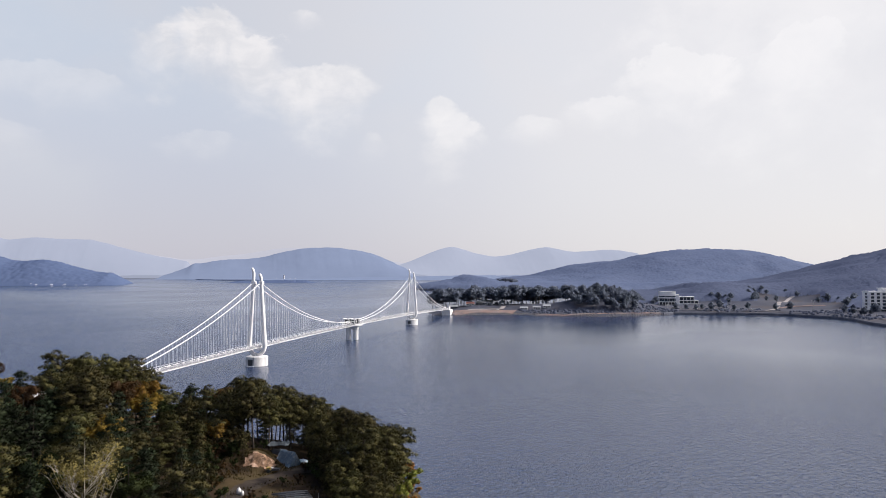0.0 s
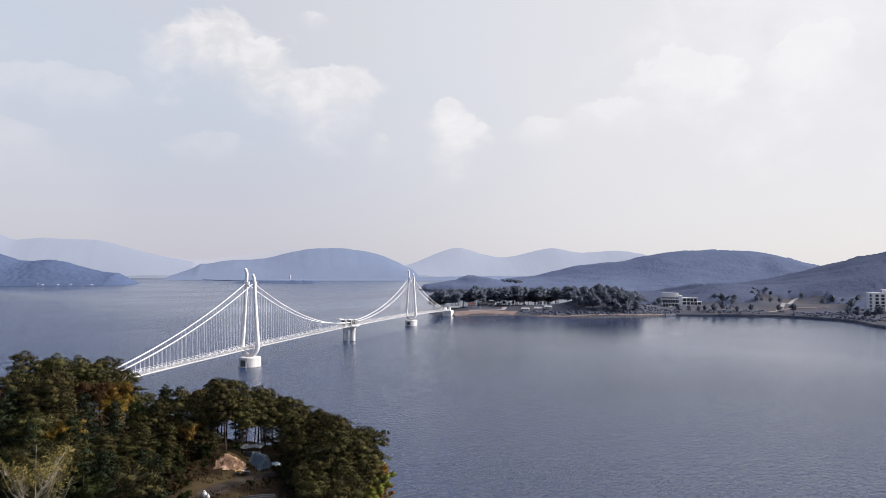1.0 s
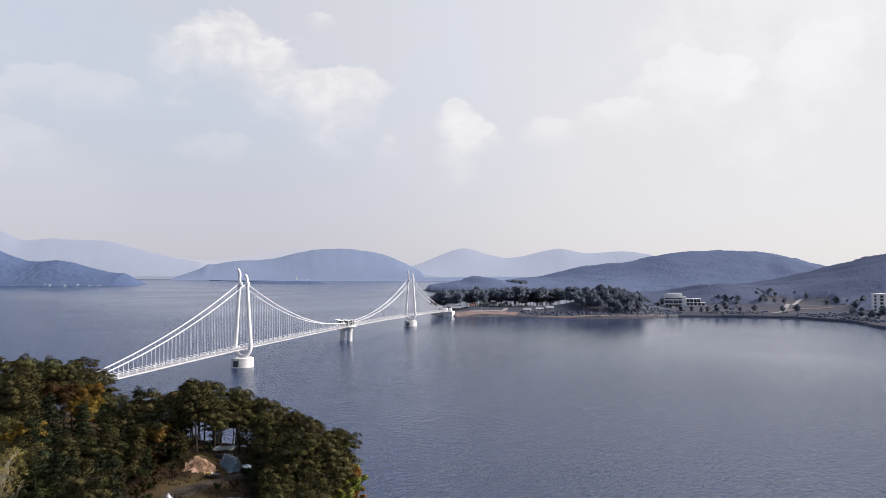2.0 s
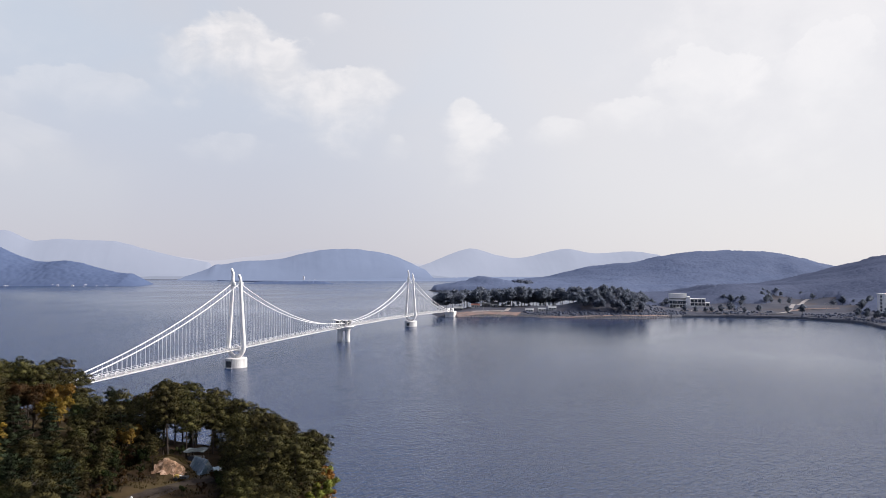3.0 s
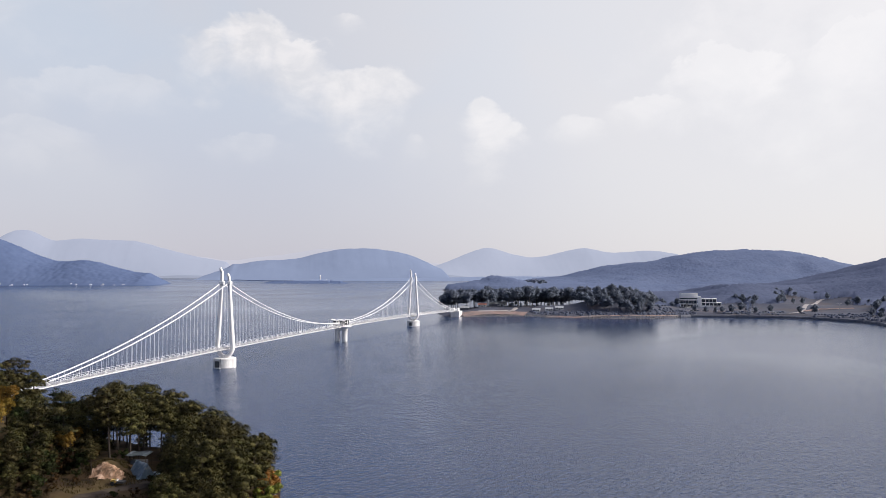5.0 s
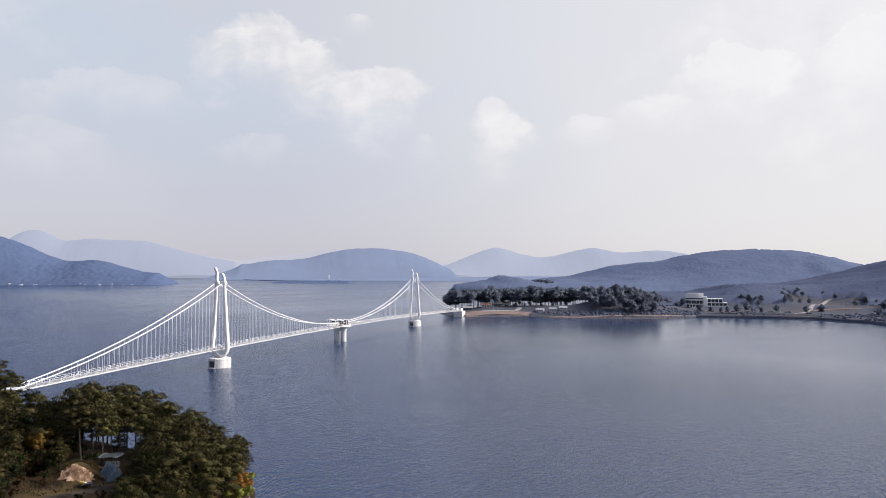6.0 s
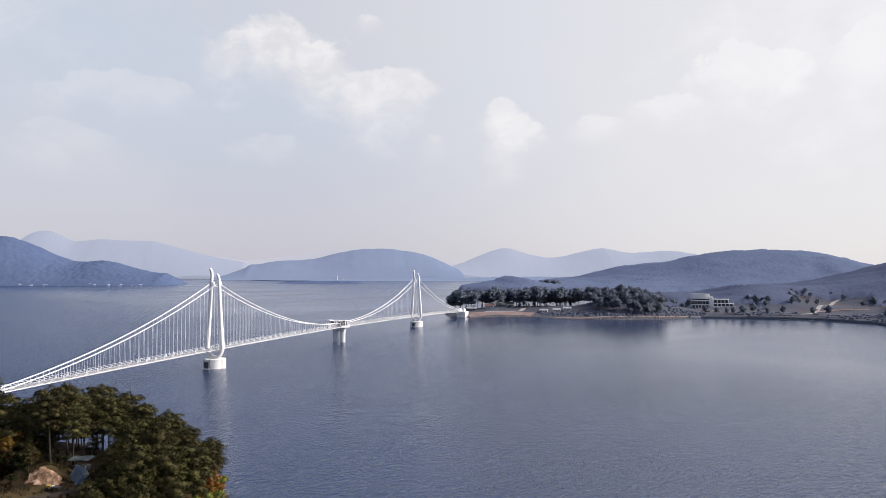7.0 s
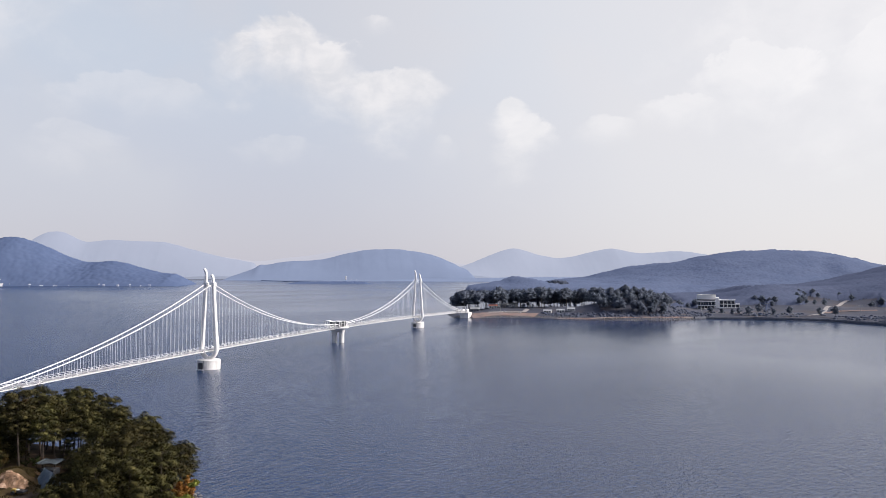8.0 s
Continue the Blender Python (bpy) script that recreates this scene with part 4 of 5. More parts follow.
# bushes: yellow and orange at the point, green scrub under the trees
BUSHES = [tree("shrub", broad_parts(81 + i, 3.2, .08, 1.5, 34, 36, 0.26, 0.20, 6), M_BARK, mt, lab, "shore shrubs") for i, (mt, lab) in enumerate(
    ((M_ORANGE, "orange-leaved shrub on the lake bank"), (M_LIME, "yellow-green shrub on the lake bank"), (M_BUSH, "low green scrub bush under the trees"), (M_BROWN, "rust-brown dry bush under the trees")))]
for kind, x, y, sc in ((0, 27.2, 150, 1.5), (0, 26.6, 155, 1.6), (1, 26.6, 147, 1.6), (1, 25.2, 143.5, 1.5), (0, 27.4, 146.5, 1.2), (1, 26.8, 158, 1.5), (0, 26.2, 162, 1.3), (1, 23.2, 138, 1.5), (0, 24.6, 140.5, 1.3), (1, 21.5, 133, 1.4), (0, 23.2, 134.6, 1.2), (1, 27.8, 152.5, 1.2)):
    plant(BUSHES[kind], x, y, sc, rng.uniform(0, 6.28))
for x, y, kind, sc in ((-8.2, 156.2, 2, 1.3), (-9.6, 155.2, 3, 1.1), (-11.5, 155.6, 2, 1.5), (-13.3, 154.4, 3, 1.4), (-14.6, 152.6, 2, 1.5), (-13.0, 157.2, 3, 1.7), (-16.2, 154.6, 2, 1.6), (-7.2, 158.6, 3, 1.2), (-18.0, 151.0, 2, 1.5), (-12.0, 151.2, 2, 0.9), (8.2, 150.6, 2, 1.2), (9.4, 144.5, 2, 1.3),
                       (-10.6, 148.5, 2, 0.9), (-9.4, 145.2, 3, 0.8), (-10.8, 142.4, 2, 1.1), (-8.6, 140.4, 3, 0.7), (-9.8, 136.8, 2, 0.9), (-10.4, 133.2, 3, 1.0), (-7.4, 150.8, 2, 0.7), (-6.6, 147.6, 3, 0.5), (-8.6, 128.6, 2, 1.0), (-4.0, 128.4, 3, 0.8), (-2.2, 126.0, 2, 0.9), (1.8, 139.8, 2, 0.6), (4.6, 141.6, 3, 0.6), (7.4, 146.4, 2, 0.9), (8.2, 141.4, 2, 1.0), (6.0, 148.2, 3, 0.6)):
    plant(BUSHES[kind], x, y, sc, x)
for _ in range(60):
    x, y = rng.uniform(-22, -6.5), rng.uniform(150.5, 162)
    if y > 153.5 or x < -11:
        plant(BUSHES[rng.choice((2, 2, 3))], x, y, rng.uniform(0.6, 1.2), rng.uniform(0, 6.28))
for _ in range(70):
    x, y = rng.uniform(-40, 26), rng.uniform(112, 190)
    open_ground = clearing(x, y)
    if coast_distance(x, y) > 2 and (not open_ground or rng.random() < 0.05):
        plant(BUSHES[rng.choice((2, 2, 3))], x, y, rng.uniform(0.4, 0.9), rng.uniform(0, 6.28))

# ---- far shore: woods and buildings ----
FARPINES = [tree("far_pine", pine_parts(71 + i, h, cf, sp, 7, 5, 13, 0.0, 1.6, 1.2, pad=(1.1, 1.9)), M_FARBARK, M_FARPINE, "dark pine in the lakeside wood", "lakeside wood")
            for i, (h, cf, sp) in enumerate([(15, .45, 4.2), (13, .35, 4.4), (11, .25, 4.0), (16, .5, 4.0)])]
rng = random.Random(9)
spots = []
tries = 0
while len(spots) < 190 and tries < 30000:
    tries += 1
    x, y = rng.uniform(180, 480), rng.uniform(700, 900)
    g = far_distance(x, y)
    if g < 7 or not room(x, y, 5.7):
        continue
    row = 185 < x < 348 and 798 < y < 856
    knoll = ((x - 362) / 42) ** 2 + ((y - 750) / 44) ** 2 < 1
    if not (row or knoll):
        continue
    spots.append((x, y))
    plant(FARPINES[rng.choice((0, 1, 3)) if row else rng.choice((1, 2, 2))], x, y, rng.uniform(1.05, 1.4) if row else rng.uniform(0.75, 1.0), rng.uniform(0, 6.28), shore_z)


for _ in range(22):
    x, y = rng.uniform(186, 330), rng.uniform(786, 850)
    if at_grid(FG, x, y) > 6:
        plant(FARPINES[2], x, y, rng.uniform(0.22, 0.45), rng.uniform(0, 6.28), shore_z)


def canopy_sheet(name, x0, x1, nx, y0, y1, ny, cover, tall, cell, mt, label, seed):
    """A wood seen from afar: one roof of domed crowns that follows the land and comes down to the ground at its edge."""
    xs, ys = np.linspace(x0, x1, nx), np.linspace(y0, y1, ny)
    verts, grid, faces, ways = [], {}, [], []
    for j, y in enumerate(ys):
        for i, x in enumerate(xs):
            w = min(cover(x, y), (x - x0) / 20 - 0.01, (x1 - x) / 20 - 0.01, (y - y0) / 20 - 0.01, (y1 - y) / 20 - 0.01)
            if w <= 0:
                continue
            d, near = noise.voronoi(Vector((x / cell, y / cell, seed)))
            dome = max(0.0, 1.0 - d[0] * d[0] * 1.9)
            patch = 0.9 + 0.25 * noise.noise(Vector((x / (cell * 5), y / (cell * 5), seed)))
            grid[i, j] = len(verts)
            out = Vector((x / cell, y / cell, 0)) - Vector((near[0].x, near[0].y, 0))
            ways.append(Vector((0.2 * out.x - (shore_z(x + 14, y) - shore_z(x - 14, y)) / 28, 0.2 * out.y - (shore_z(x, y + 14) - shore_z(x, y - 14)) / 28, 1.0)).normalized())
            verts.append((x, y, shore_z(x, y) - 1.5 + min(1.0, w) * (1.5 + tall * (0.72 + 0.28 * dome) * patch)))
    for i, j in list(grid):
        quad = [grid.get(q) for q in ((i, j), (i + 1, j), (i + 1, j + 1), (i, j + 1))]
        if None not in quad:
            faces.append(tuple(quad))
    ob = piece(name, mesh_of(name, verts, faces), mt, smooth=True)
    ob.data.normals_split_custom_set_from_vertices(ways)      # crowns are soft: they shade with the slope they stand on
    return tagged(ob, label, "woods", kind="stuff")


# far oak leaves, paled and blued so their colour holds the haze
M_FARLEAF = leafage("haze_tinted_leaves", (0.18, 0.21, 0.29), (0.165, 0.195, 0.27), 0.1, 0.5)
# haze across the bay is put into these bluish wood and scrub colours
M_WOOD1 = distance_mat("haze_tinted_woods", (0.080, 0.093, 0.140), (0.068, 0.081, 0.125), scale=0.03)
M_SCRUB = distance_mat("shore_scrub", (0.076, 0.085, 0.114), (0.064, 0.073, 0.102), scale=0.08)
M_WOOD2 = distance_mat("haze_tinted_ridge_woods", (0.100, 0.122, 0.188), (0.086, 0.108, 0.172), scale=0.015)


def open_land(x, y):
    """How deep inside a bare field, car park or building plot a place lies; minus in the wood."""
    def box_depth(cx, cy, hx, hy, az):
        a = radians(az)
        u = (x - cx) * math.cos(a) - (y - cy) * math.sin(a)
        v = (x - cx) * math.sin(a) + (y - cy) * math.cos(a)
        return min(hx - abs(u), hy - abs(v))
    return max(box_depth(634, 788, 36, 60, 38), box_depth(484, 782, 42, 56, 30), box_depth(612, 612, 36, 40, 45), box_depth(572, 720, 60, 36, 40))


def cover_near(x, y):
    g = at_grid(FG, x, y) - 20 - 40 * (1 - smooth_step(740, 800, y)) - 8 * noise.noise(Vector((x * .03, y * .03, 0)))
    return min(g, -open_land(x, y) + 4 * noise.noise(Vector((x * .05, y * .05, 4)))) / 8.0


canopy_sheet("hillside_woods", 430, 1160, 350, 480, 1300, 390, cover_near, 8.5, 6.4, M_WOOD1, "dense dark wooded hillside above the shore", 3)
canopy_sheet("ridge_woods", 330, 1790, 420, 1440, 2200, 210, lambda x, y: (at_grid(FG, x, y) - 4) / 10.0, 14.0, 9.5, M_WOOD2, "wooded ridge behind the shore, tinted blue for haze", 4)


def lumps(name, count, x0, x1, y0, y1, keep, mt, label, seed, sizes):
    """Low scrub: many small uneven mounds in one mesh."""
    rng = random.Random(seed)
    verts, faces = [], []
    while len(faces) < count * 12:
        x, y = rng.uniform(x0, x1), rng.uniform(y0, y1)
        if not keep(x, y):
            continue
        r, z, b = rng.uniform(*sizes), shore_z(x, y), len(verts)
        n = 6
        for ring, (rr, zz) in enumerate(((1.0, -0.3), (0.75, 0.45))):
            for i in range(n):
                q = 2 * math.pi * (i + 0.5 * ring) / n
                k = rng.uniform(0.75, 1.25)
                verts.append((x + r * rr * k * math.cos(q), y + r * rr * k * math.sin(q), z + r * zz * rng.uniform(0.7, 1.2)))
        verts.append((x, y, z + r * 0.8))
        for i in range(n):
            j = (i + 1) % n
            faces += [(b + i, b + j, b + n + j, b + n + i), (b + n + i, b + n + j, b + 2 * n)]
    return tagged(piece(name, mesh_of(name, verts, faces), mt, smooth=True), label, "scrub", kind="stuff")


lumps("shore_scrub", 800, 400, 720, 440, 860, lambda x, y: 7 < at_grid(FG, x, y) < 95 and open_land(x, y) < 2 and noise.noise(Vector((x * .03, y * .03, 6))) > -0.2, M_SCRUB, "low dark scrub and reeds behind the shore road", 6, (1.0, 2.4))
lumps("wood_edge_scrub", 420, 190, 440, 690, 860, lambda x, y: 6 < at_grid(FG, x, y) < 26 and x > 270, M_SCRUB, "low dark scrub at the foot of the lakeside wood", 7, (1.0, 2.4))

# single trees round the fields and along the edge of the hillside wood
edge = []
while len(edge) < 78:
    x, y = rng.uniform(430, 760), rng.uniform(560, 900)
    if -13 < open_land(x, y) < (1 if len(edge) < 66 else 12) and at_grid(FG, x, y) > 14 and all((x - a) ** 2 + (y - b) ** 2 > 30 for a, b in edge):
        edge.append((x, y))
        plant(FARPINES[rng.choice((1, 2, 2))], x, y, rng.uniform(0.45, 0.9), rng.uniform(0, 6.28), shore_z)

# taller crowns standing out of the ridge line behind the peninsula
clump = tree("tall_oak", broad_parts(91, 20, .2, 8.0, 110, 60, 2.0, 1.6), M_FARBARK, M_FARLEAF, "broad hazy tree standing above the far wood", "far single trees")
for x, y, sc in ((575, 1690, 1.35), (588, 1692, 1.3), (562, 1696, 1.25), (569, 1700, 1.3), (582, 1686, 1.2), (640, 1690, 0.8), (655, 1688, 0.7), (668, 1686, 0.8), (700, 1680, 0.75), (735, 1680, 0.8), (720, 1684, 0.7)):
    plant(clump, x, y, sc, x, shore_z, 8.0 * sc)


# ---- buildings on the far shore ----
def prism(points, z0, z1):
    bm = bmesh.new()
    lo = [bm.verts.new((x, y, z0)) for x, y in points]
    hi = [bm.verts.new((x, y, z1)) for x, y in points]
    n = len(points)
    for i in range(n):
        bm.faces.new((lo[i], lo[(i + 1) % n], hi[(i + 1) % n], hi[i]))
    bm.faces.new(lo[::-1])
    bm.faces.new(hi)
    return bm


def facing(x, y, az, z=None, sink=0.3):
    return Matrix.Translation((x, y, (shore_z(x, y) if z is None else z) - sink)) @ Matrix.Rotation(radians(-az), 4, "Z")


def bowed(w, d, bulge, grow=0.0):
    """Plan with a curved front (towards -y)."""
    pts = [(-w / 2 - grow, d), (w / 2 + grow, d)]
    for i in range(11):
        u = 1 - 2 * i / 10
        pts.insert(0 + i, (-(w / 2 + grow) * u, -bulge * (1 - u * u) - grow))
    return pts


hall = tagged(empty("lakeside_hall", facing(488, 826, 30, 3.6)), "white lakeside hall with a curved drum and dark window bands", "building")
part("drum", prism(bowed(20, 12, 3.0, 0.4), 12.0, 17.6), M_WHITE, hall, "white curved upper wall")
part("window_band", prism(bowed(20, 12, 3.0, -0.3), 10.6, 12.0), M_GLASS, hall)
part("floor_band", prism(bowed(20, 12, 3.0, 0.3), 9.2, 10.6), M_WHITE, hall)
part("lower_window_band", prism(bowed(20, 12, 3.0, -0.3), 5.4, 9.2), M_GLASS, hall)
part("floor_slab", prism(bowed(20, 12, 3.0, 0.5), 4.4, 5.4), M_WHITE, hall)
for i in range(6):
    part("stilt", tube([(-9 + 3.6 * i, -1.5, 0), (-9 + 3.6 * i, -1.5, 4.5)], 0.35, 8), M_WHITE, hall)
part("recessed_wall", box((-9.5, 1.0, 0), (9.5, 11.5, 4.5)), M_DARK, hall)
for i in range(7):
    part("mullion", box((-9 + 3 * i - 0.12, -3.2 + 0.03 * (-9 + 3 * i) ** 2, 5.4), (-9 + 3 * i + 0.12, -2.2 + 0.03 * (-9 + 3 * i) ** 2, 9.2)), M_WHITE, hall)
part("slab_wall", box((10.6, -3.0, 0), (14.2, 10.0, 14.2), bevel=0.1), M_WHITE, hall, "tall plain white end wall")

annex = tagged(empty("terrace_annex", facing(509, 814, 30, 2.6)), "white two-storey annex with dark windows and roof terraces", "building")
part("podium", box((-10, -4, 0), (16, 10, 3.6), bevel=0.1), M_WHITE, annex)
for z0, x1 in ((3.6, 13.0), (8.2, 8.0)):
    part("storey", box((-9, 0, z0), (x1 - 0.6, 9, z0 + 3.8)), M_GLASS, annex)
    part("floor_slab", box((-9.6, -1.4, z0 + 3.8), (x1, 9.4, z0 + 4.6), bevel=0.08), M_WHITE, annex)
    n = 5 if z0 < 5 else 4
    for i in range(n + 1):
        xx = -9.2 + (x1 + 8.6) * i / n
        part("pillar", box((xx - 0.3, -1.0, z0), (xx + 0.3, -0.3, z0 + 3.8)), M_WHITE, annex)
part("parapet", box((-9.6, -4.0, 3.6), (16, -3.7, 4.5)), M_WHITE, annex)

hotel = tagged(empty("lakeside_hotel", facing(622, 627, 20, 7.0)), "white five-storey hotel block with rows of dark windows", "building")
part("wall", box((-18, 0, 0), (22, 16, 18.5), bevel=0.1), M_WHITE, hotel, "white plastered facade")
part("roof", box((-18.5, -0.5, 18.5), (22.5, 16.5, 19.3), bevel=0.1), M_WHITE, hotel)
part("roof_house", box((-4, 3, 19.3), (12, 13, 22.0), bevel=0.1), M_WHITE, hotel)
part("roof_canopy", box((-5, 2, 22.0), (14, 14, 22.6), bevel=0.1), M_WHITE, hotel)
for r in range(5):
    for c in range(7):
        wn = part("window", box((-16.4 + 5.6 * c, -0.25, 1.2 + 3.5 * r), (-13.4 + 5.6 * c, 0.2, 3.6 + 3.5 * r)), M_GLASS, hotel)
        part("sill", box((-16.7 + 5.6 * c, -0.7, 0.8 + 3.5 * r), (-13.1 + 5.6 * c, -0.02, 1.15 + 3.5 * r)), M_WHITE, wn)
    part("side_window", box((-18.2, 5, 1.2 + 3.5 * r), (-17.8, 9, 3.6 + 3.5 * r)), M_GLASS, hotel)


def cottage(w, d, h, wall, roof, label, group=""):
    ob = empty("house")
    part("wall", box((-w / 2, -d / 2, 0), (w / 2, d / 2, h)), wall, ob)
    bm = bmesh.new()
    v = [bm.verts.new(p) for p in ((-w / 2 - .4, -d / 2 - .5, h - .2), (w / 2 + .4, -d / 2 - .5, h - .2), (w / 2 + .4, d / 2 + .5, h - .2), (-w / 2 - .4, d / 2 + .5, h - .2), (-w / 2 - .4, 0, h + d * 0.28), (w / 2 + .4, 0, h + d * 0.28))]
    for f in ((0, 1, 5, 4), (2, 3, 4, 5), (0, 4, 3), (1, 2, 5), (3, 2, 1, 0)):
        bm.faces.new([v[i] for i in f])
    part("roof", bm, roof, ob)
    part("door", box((-0.6, -d / 2 - .08, 0), (0.6, -d / 2 + .05, min(2.1, h - .3))), M_DARK, ob)
    for s in (-1, 1):
        part("window", box((s * w * 0.3 - 0.9, -d / 2 - .06, 1.0), (s * w * 0.3 + 0.9, -d / 2 + .05, min(2.3, h - .3))), M_GLASS, ob)
    return tagged(ob, label, "house", group)


def place(ob, m):
    if ob.name in used:
        return copy_thing(ob, m)
    used.add(ob.name)
    ob.matrix_world = m
    return ob


H_PALE = cottage(11, 7, 3.4, M_WHITE, M_GREY, "pale low house with a grey roof", "shore houses")
H_SHED = cottage(8, 5, 2.6, M_SACK, M_GREY, "light grey site cabin by the water", "shore cabins")
H_RED = cottage(9, 6, 3.0, M_SACK, M_RED, "small house with a rust-red roof", "shore houses")
H_DARK = cottage(10, 6, 3.0, M_WALL, M_GREY, "dark shed with a grey roof under the pines", "shore houses")
for ob, x, y, az in ((H_SHED, 289, 757, 20), (H_SHED, 299, 753, 20), (H_SHED, 277, 764, 25), (H_RED, 226, 800, 15), (H_DARK, 205, 795, 10), (H_DARK, 240, 806, 15), (H_PALE, 251, 812, 10), (H_PALE, 722, 862, 40), (H_PALE, 735, 846, 40), (H_PALE, 748, 832, 40)):
    place(ob, facing(x, y, az))

dome = tagged(empty("dome_tent", facing(694, 903, 38)), "white domed shelter at the edge of the wood", "tent")
part("shell", lathe([(4.2 * math.cos(radians(a)), 3.0 * math.sin(radians(a))) for a in range(0, 86, 12)], 20), M_WHITE, dome, smooth=True)
part("door_flap", box((-0.9, -4.25, 0), (0.9, -3.6, 1.9)), M_SACK, dome)


def car(mt, label):
    ob = empty("car")
    part("body", box((-0.9, -2.2, 0.35), (0.9, 2.2, 0.95), bevel=0.12), mt, ob)
    bm = bmesh.new()
    v = [bm.verts.new(p) for p in ((-.82, -1.5, .93), (.82, -1.5, .93), (.82, 1.7, .93), (-.82, 1.7, .93), (-.66, -.7, 1.48), (.66, -.7, 1.48), (.66, 1.15, 1.48), (-.66, 1.15, 1.48))]
    for f in ((0, 1, 5, 4), (1, 2, 6, 5), (2, 3, 7, 6), (3, 0, 4, 7), (4, 5, 6, 7), (3, 2, 1, 0)):
        bm.faces.new([v[i] for i in f])
    part("cabin", bm, M_GLASS, ob)
    part("car_roof", box((-.64, -.68, 1.46), (.64, 1.13, 1.53), bevel=0.02), mt, ob)
    for sx in (-1, 1):
        for sy in (-1.35, 1.35):
            wh = part("wheel", tube([(sx * 0.92, sy, .33), (sx * 0.70, sy, .33)], 0.33, 10), M_RUBBER, ob)
            part("rim", tube([(sx * 0.94, sy, .33), (sx * 0.90, sy, .33)], 0.2, 8), M_GREY, wh)
    return tagged(ob, label, "car", "parked cars")


CARS = [car(m, "parked %s car on the shore road" % n) for m, n in zip(M_CARS, ("white", "silver grey", "dark grey", "deep blue"))]
rng = random.Random(3)
for i in range(22):
    f = i / 21
    x, y = 446 + 84 * f + rng.uniform(-2, 2), 742 - 32 * f + 8 * math.sin(f * 6) + rng.uniform(-2, 2)
    place(CARS[rng.choice((0, 0, 1, 2, 3))], facing(x, y, rng.choice((30, 120)) + rng.uniform(-8, 8), sink=0.0))
for x, y in ((472, 812), (478, 808), (484, 804), (470, 800), (232, 772), (248, 768)):
    place(CARS[rng.choice((0, 1, 2))], facing(x, y, rng.uniform(0, 180), sink=0.0))


def mast(h, label):
    ob = empty("light_mast")
    part("pole", tube([(0, 0, -0.5), (0, 0, h)], [0.22, 0.12], 8), M_GREY, ob)
    part("arm", box((-1.6, -0.15, h - 0.4), (1.6, 0.15, h), bevel=0.03), M_GREY, ob)
    for s in (-1, 1):
        part("lamp_head", box((s * 1.5 - 0.5, -0.4, h - 0.1), (s * 1.5 + 0.5, 0.4, h + 0.3), bevel=0.05), M_SACK, ob)
    return tagged(ob, label, "lamp post", "shore masts")


MAST = mast(12, "tall grey floodlight mast by the shore road")
for x, y, az in ((497, 716, 30), (436, 738, 20), (228, 772, 10), (560, 660, 40)):
    place(MAST, facing(x, y, az))


def strip(name, path, wide, lift, mt, label, category, ground_fn, step=6.0, rough=0.0):
    """A road laid on the ground along a few corner points."""
    pts = []
    for (x0, y0), (x1, y1) in zip(path, path[1:]):
        n = max(1, int(math.hypot(x1 - x0, y1 - y0) / step))
        pts += [(x0 + (x1 - x0) * i / n, y0 + (y1 - y0) * i / n) for i in range(n)]
    pts.append(path[-1])
    verts, faces = [], []
    for i, (x, y) in enumerate(pts):
        (xa, ya), (xb, yb) = pts[max(i - 1, 0)], pts[min(i + 1, len(pts) - 1)]
        l = math.hypot(xb - xa, yb - ya)
        nx, ny = (yb - ya) / l, -(xb - xa) / l
        for k in (-1, -0.5, 0, 0.5, 1):
            w = wide / 2 * (1 + rough * noise.noise(Vector((x * 0.4, y * 0.4, k))))
            px, py = x + nx * k * w, y + ny * k * w
            verts.append((px, py, ground_fn(px, py) + lift - (0.25 * lift if abs(k) == 1 else 0)))
    for i in range(len(pts) - 1):
        for k in range(4):
            b = i * 5 + k
            faces.append((b, b + 1, b + 6, b + 5))
    return tagged(piece(name, mesh_of(name, verts, faces), mt, smooth=True), label, category, kind="structure")


strip("hill_road", [(526, 693), (548, 705), (566, 722), (581, 740), (620, 782), (663, 825), (690, 842)], 4.5, 0.45, M_ROAD, "pale concrete road climbing from the shore", "road", shore_z)
strip("field_edge", [(560, 713), (580, 717), (595, 709), (611, 702)], 6, 0.5, M_SAND, "bare pale terrace of levelled earth", "field", shore_z)
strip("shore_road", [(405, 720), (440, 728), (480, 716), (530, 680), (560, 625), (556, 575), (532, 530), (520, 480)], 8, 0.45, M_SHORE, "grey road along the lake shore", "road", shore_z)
strip("beach", [(192, 752), (210, 757), (232, 757), (252, 758), (262, 752)], 20, 0.7, M_SAND, "bare orange-beige earth bank by the landing", "bank", shore_z)
strip("landing_road", [(214, 768), (236, 771), (254, 775), (262, 790)], 5, 0.9, M_ROAD, "pale track climbing from the landing", "road", shore_z)
strip("low_bank", [(275, 722), (300, 708), (335, 700), (380, 700), (412, 712)], 3.6, 0.6, M_SAND, "narrow bare bank under the lakeside wood", "bank", shore_z)

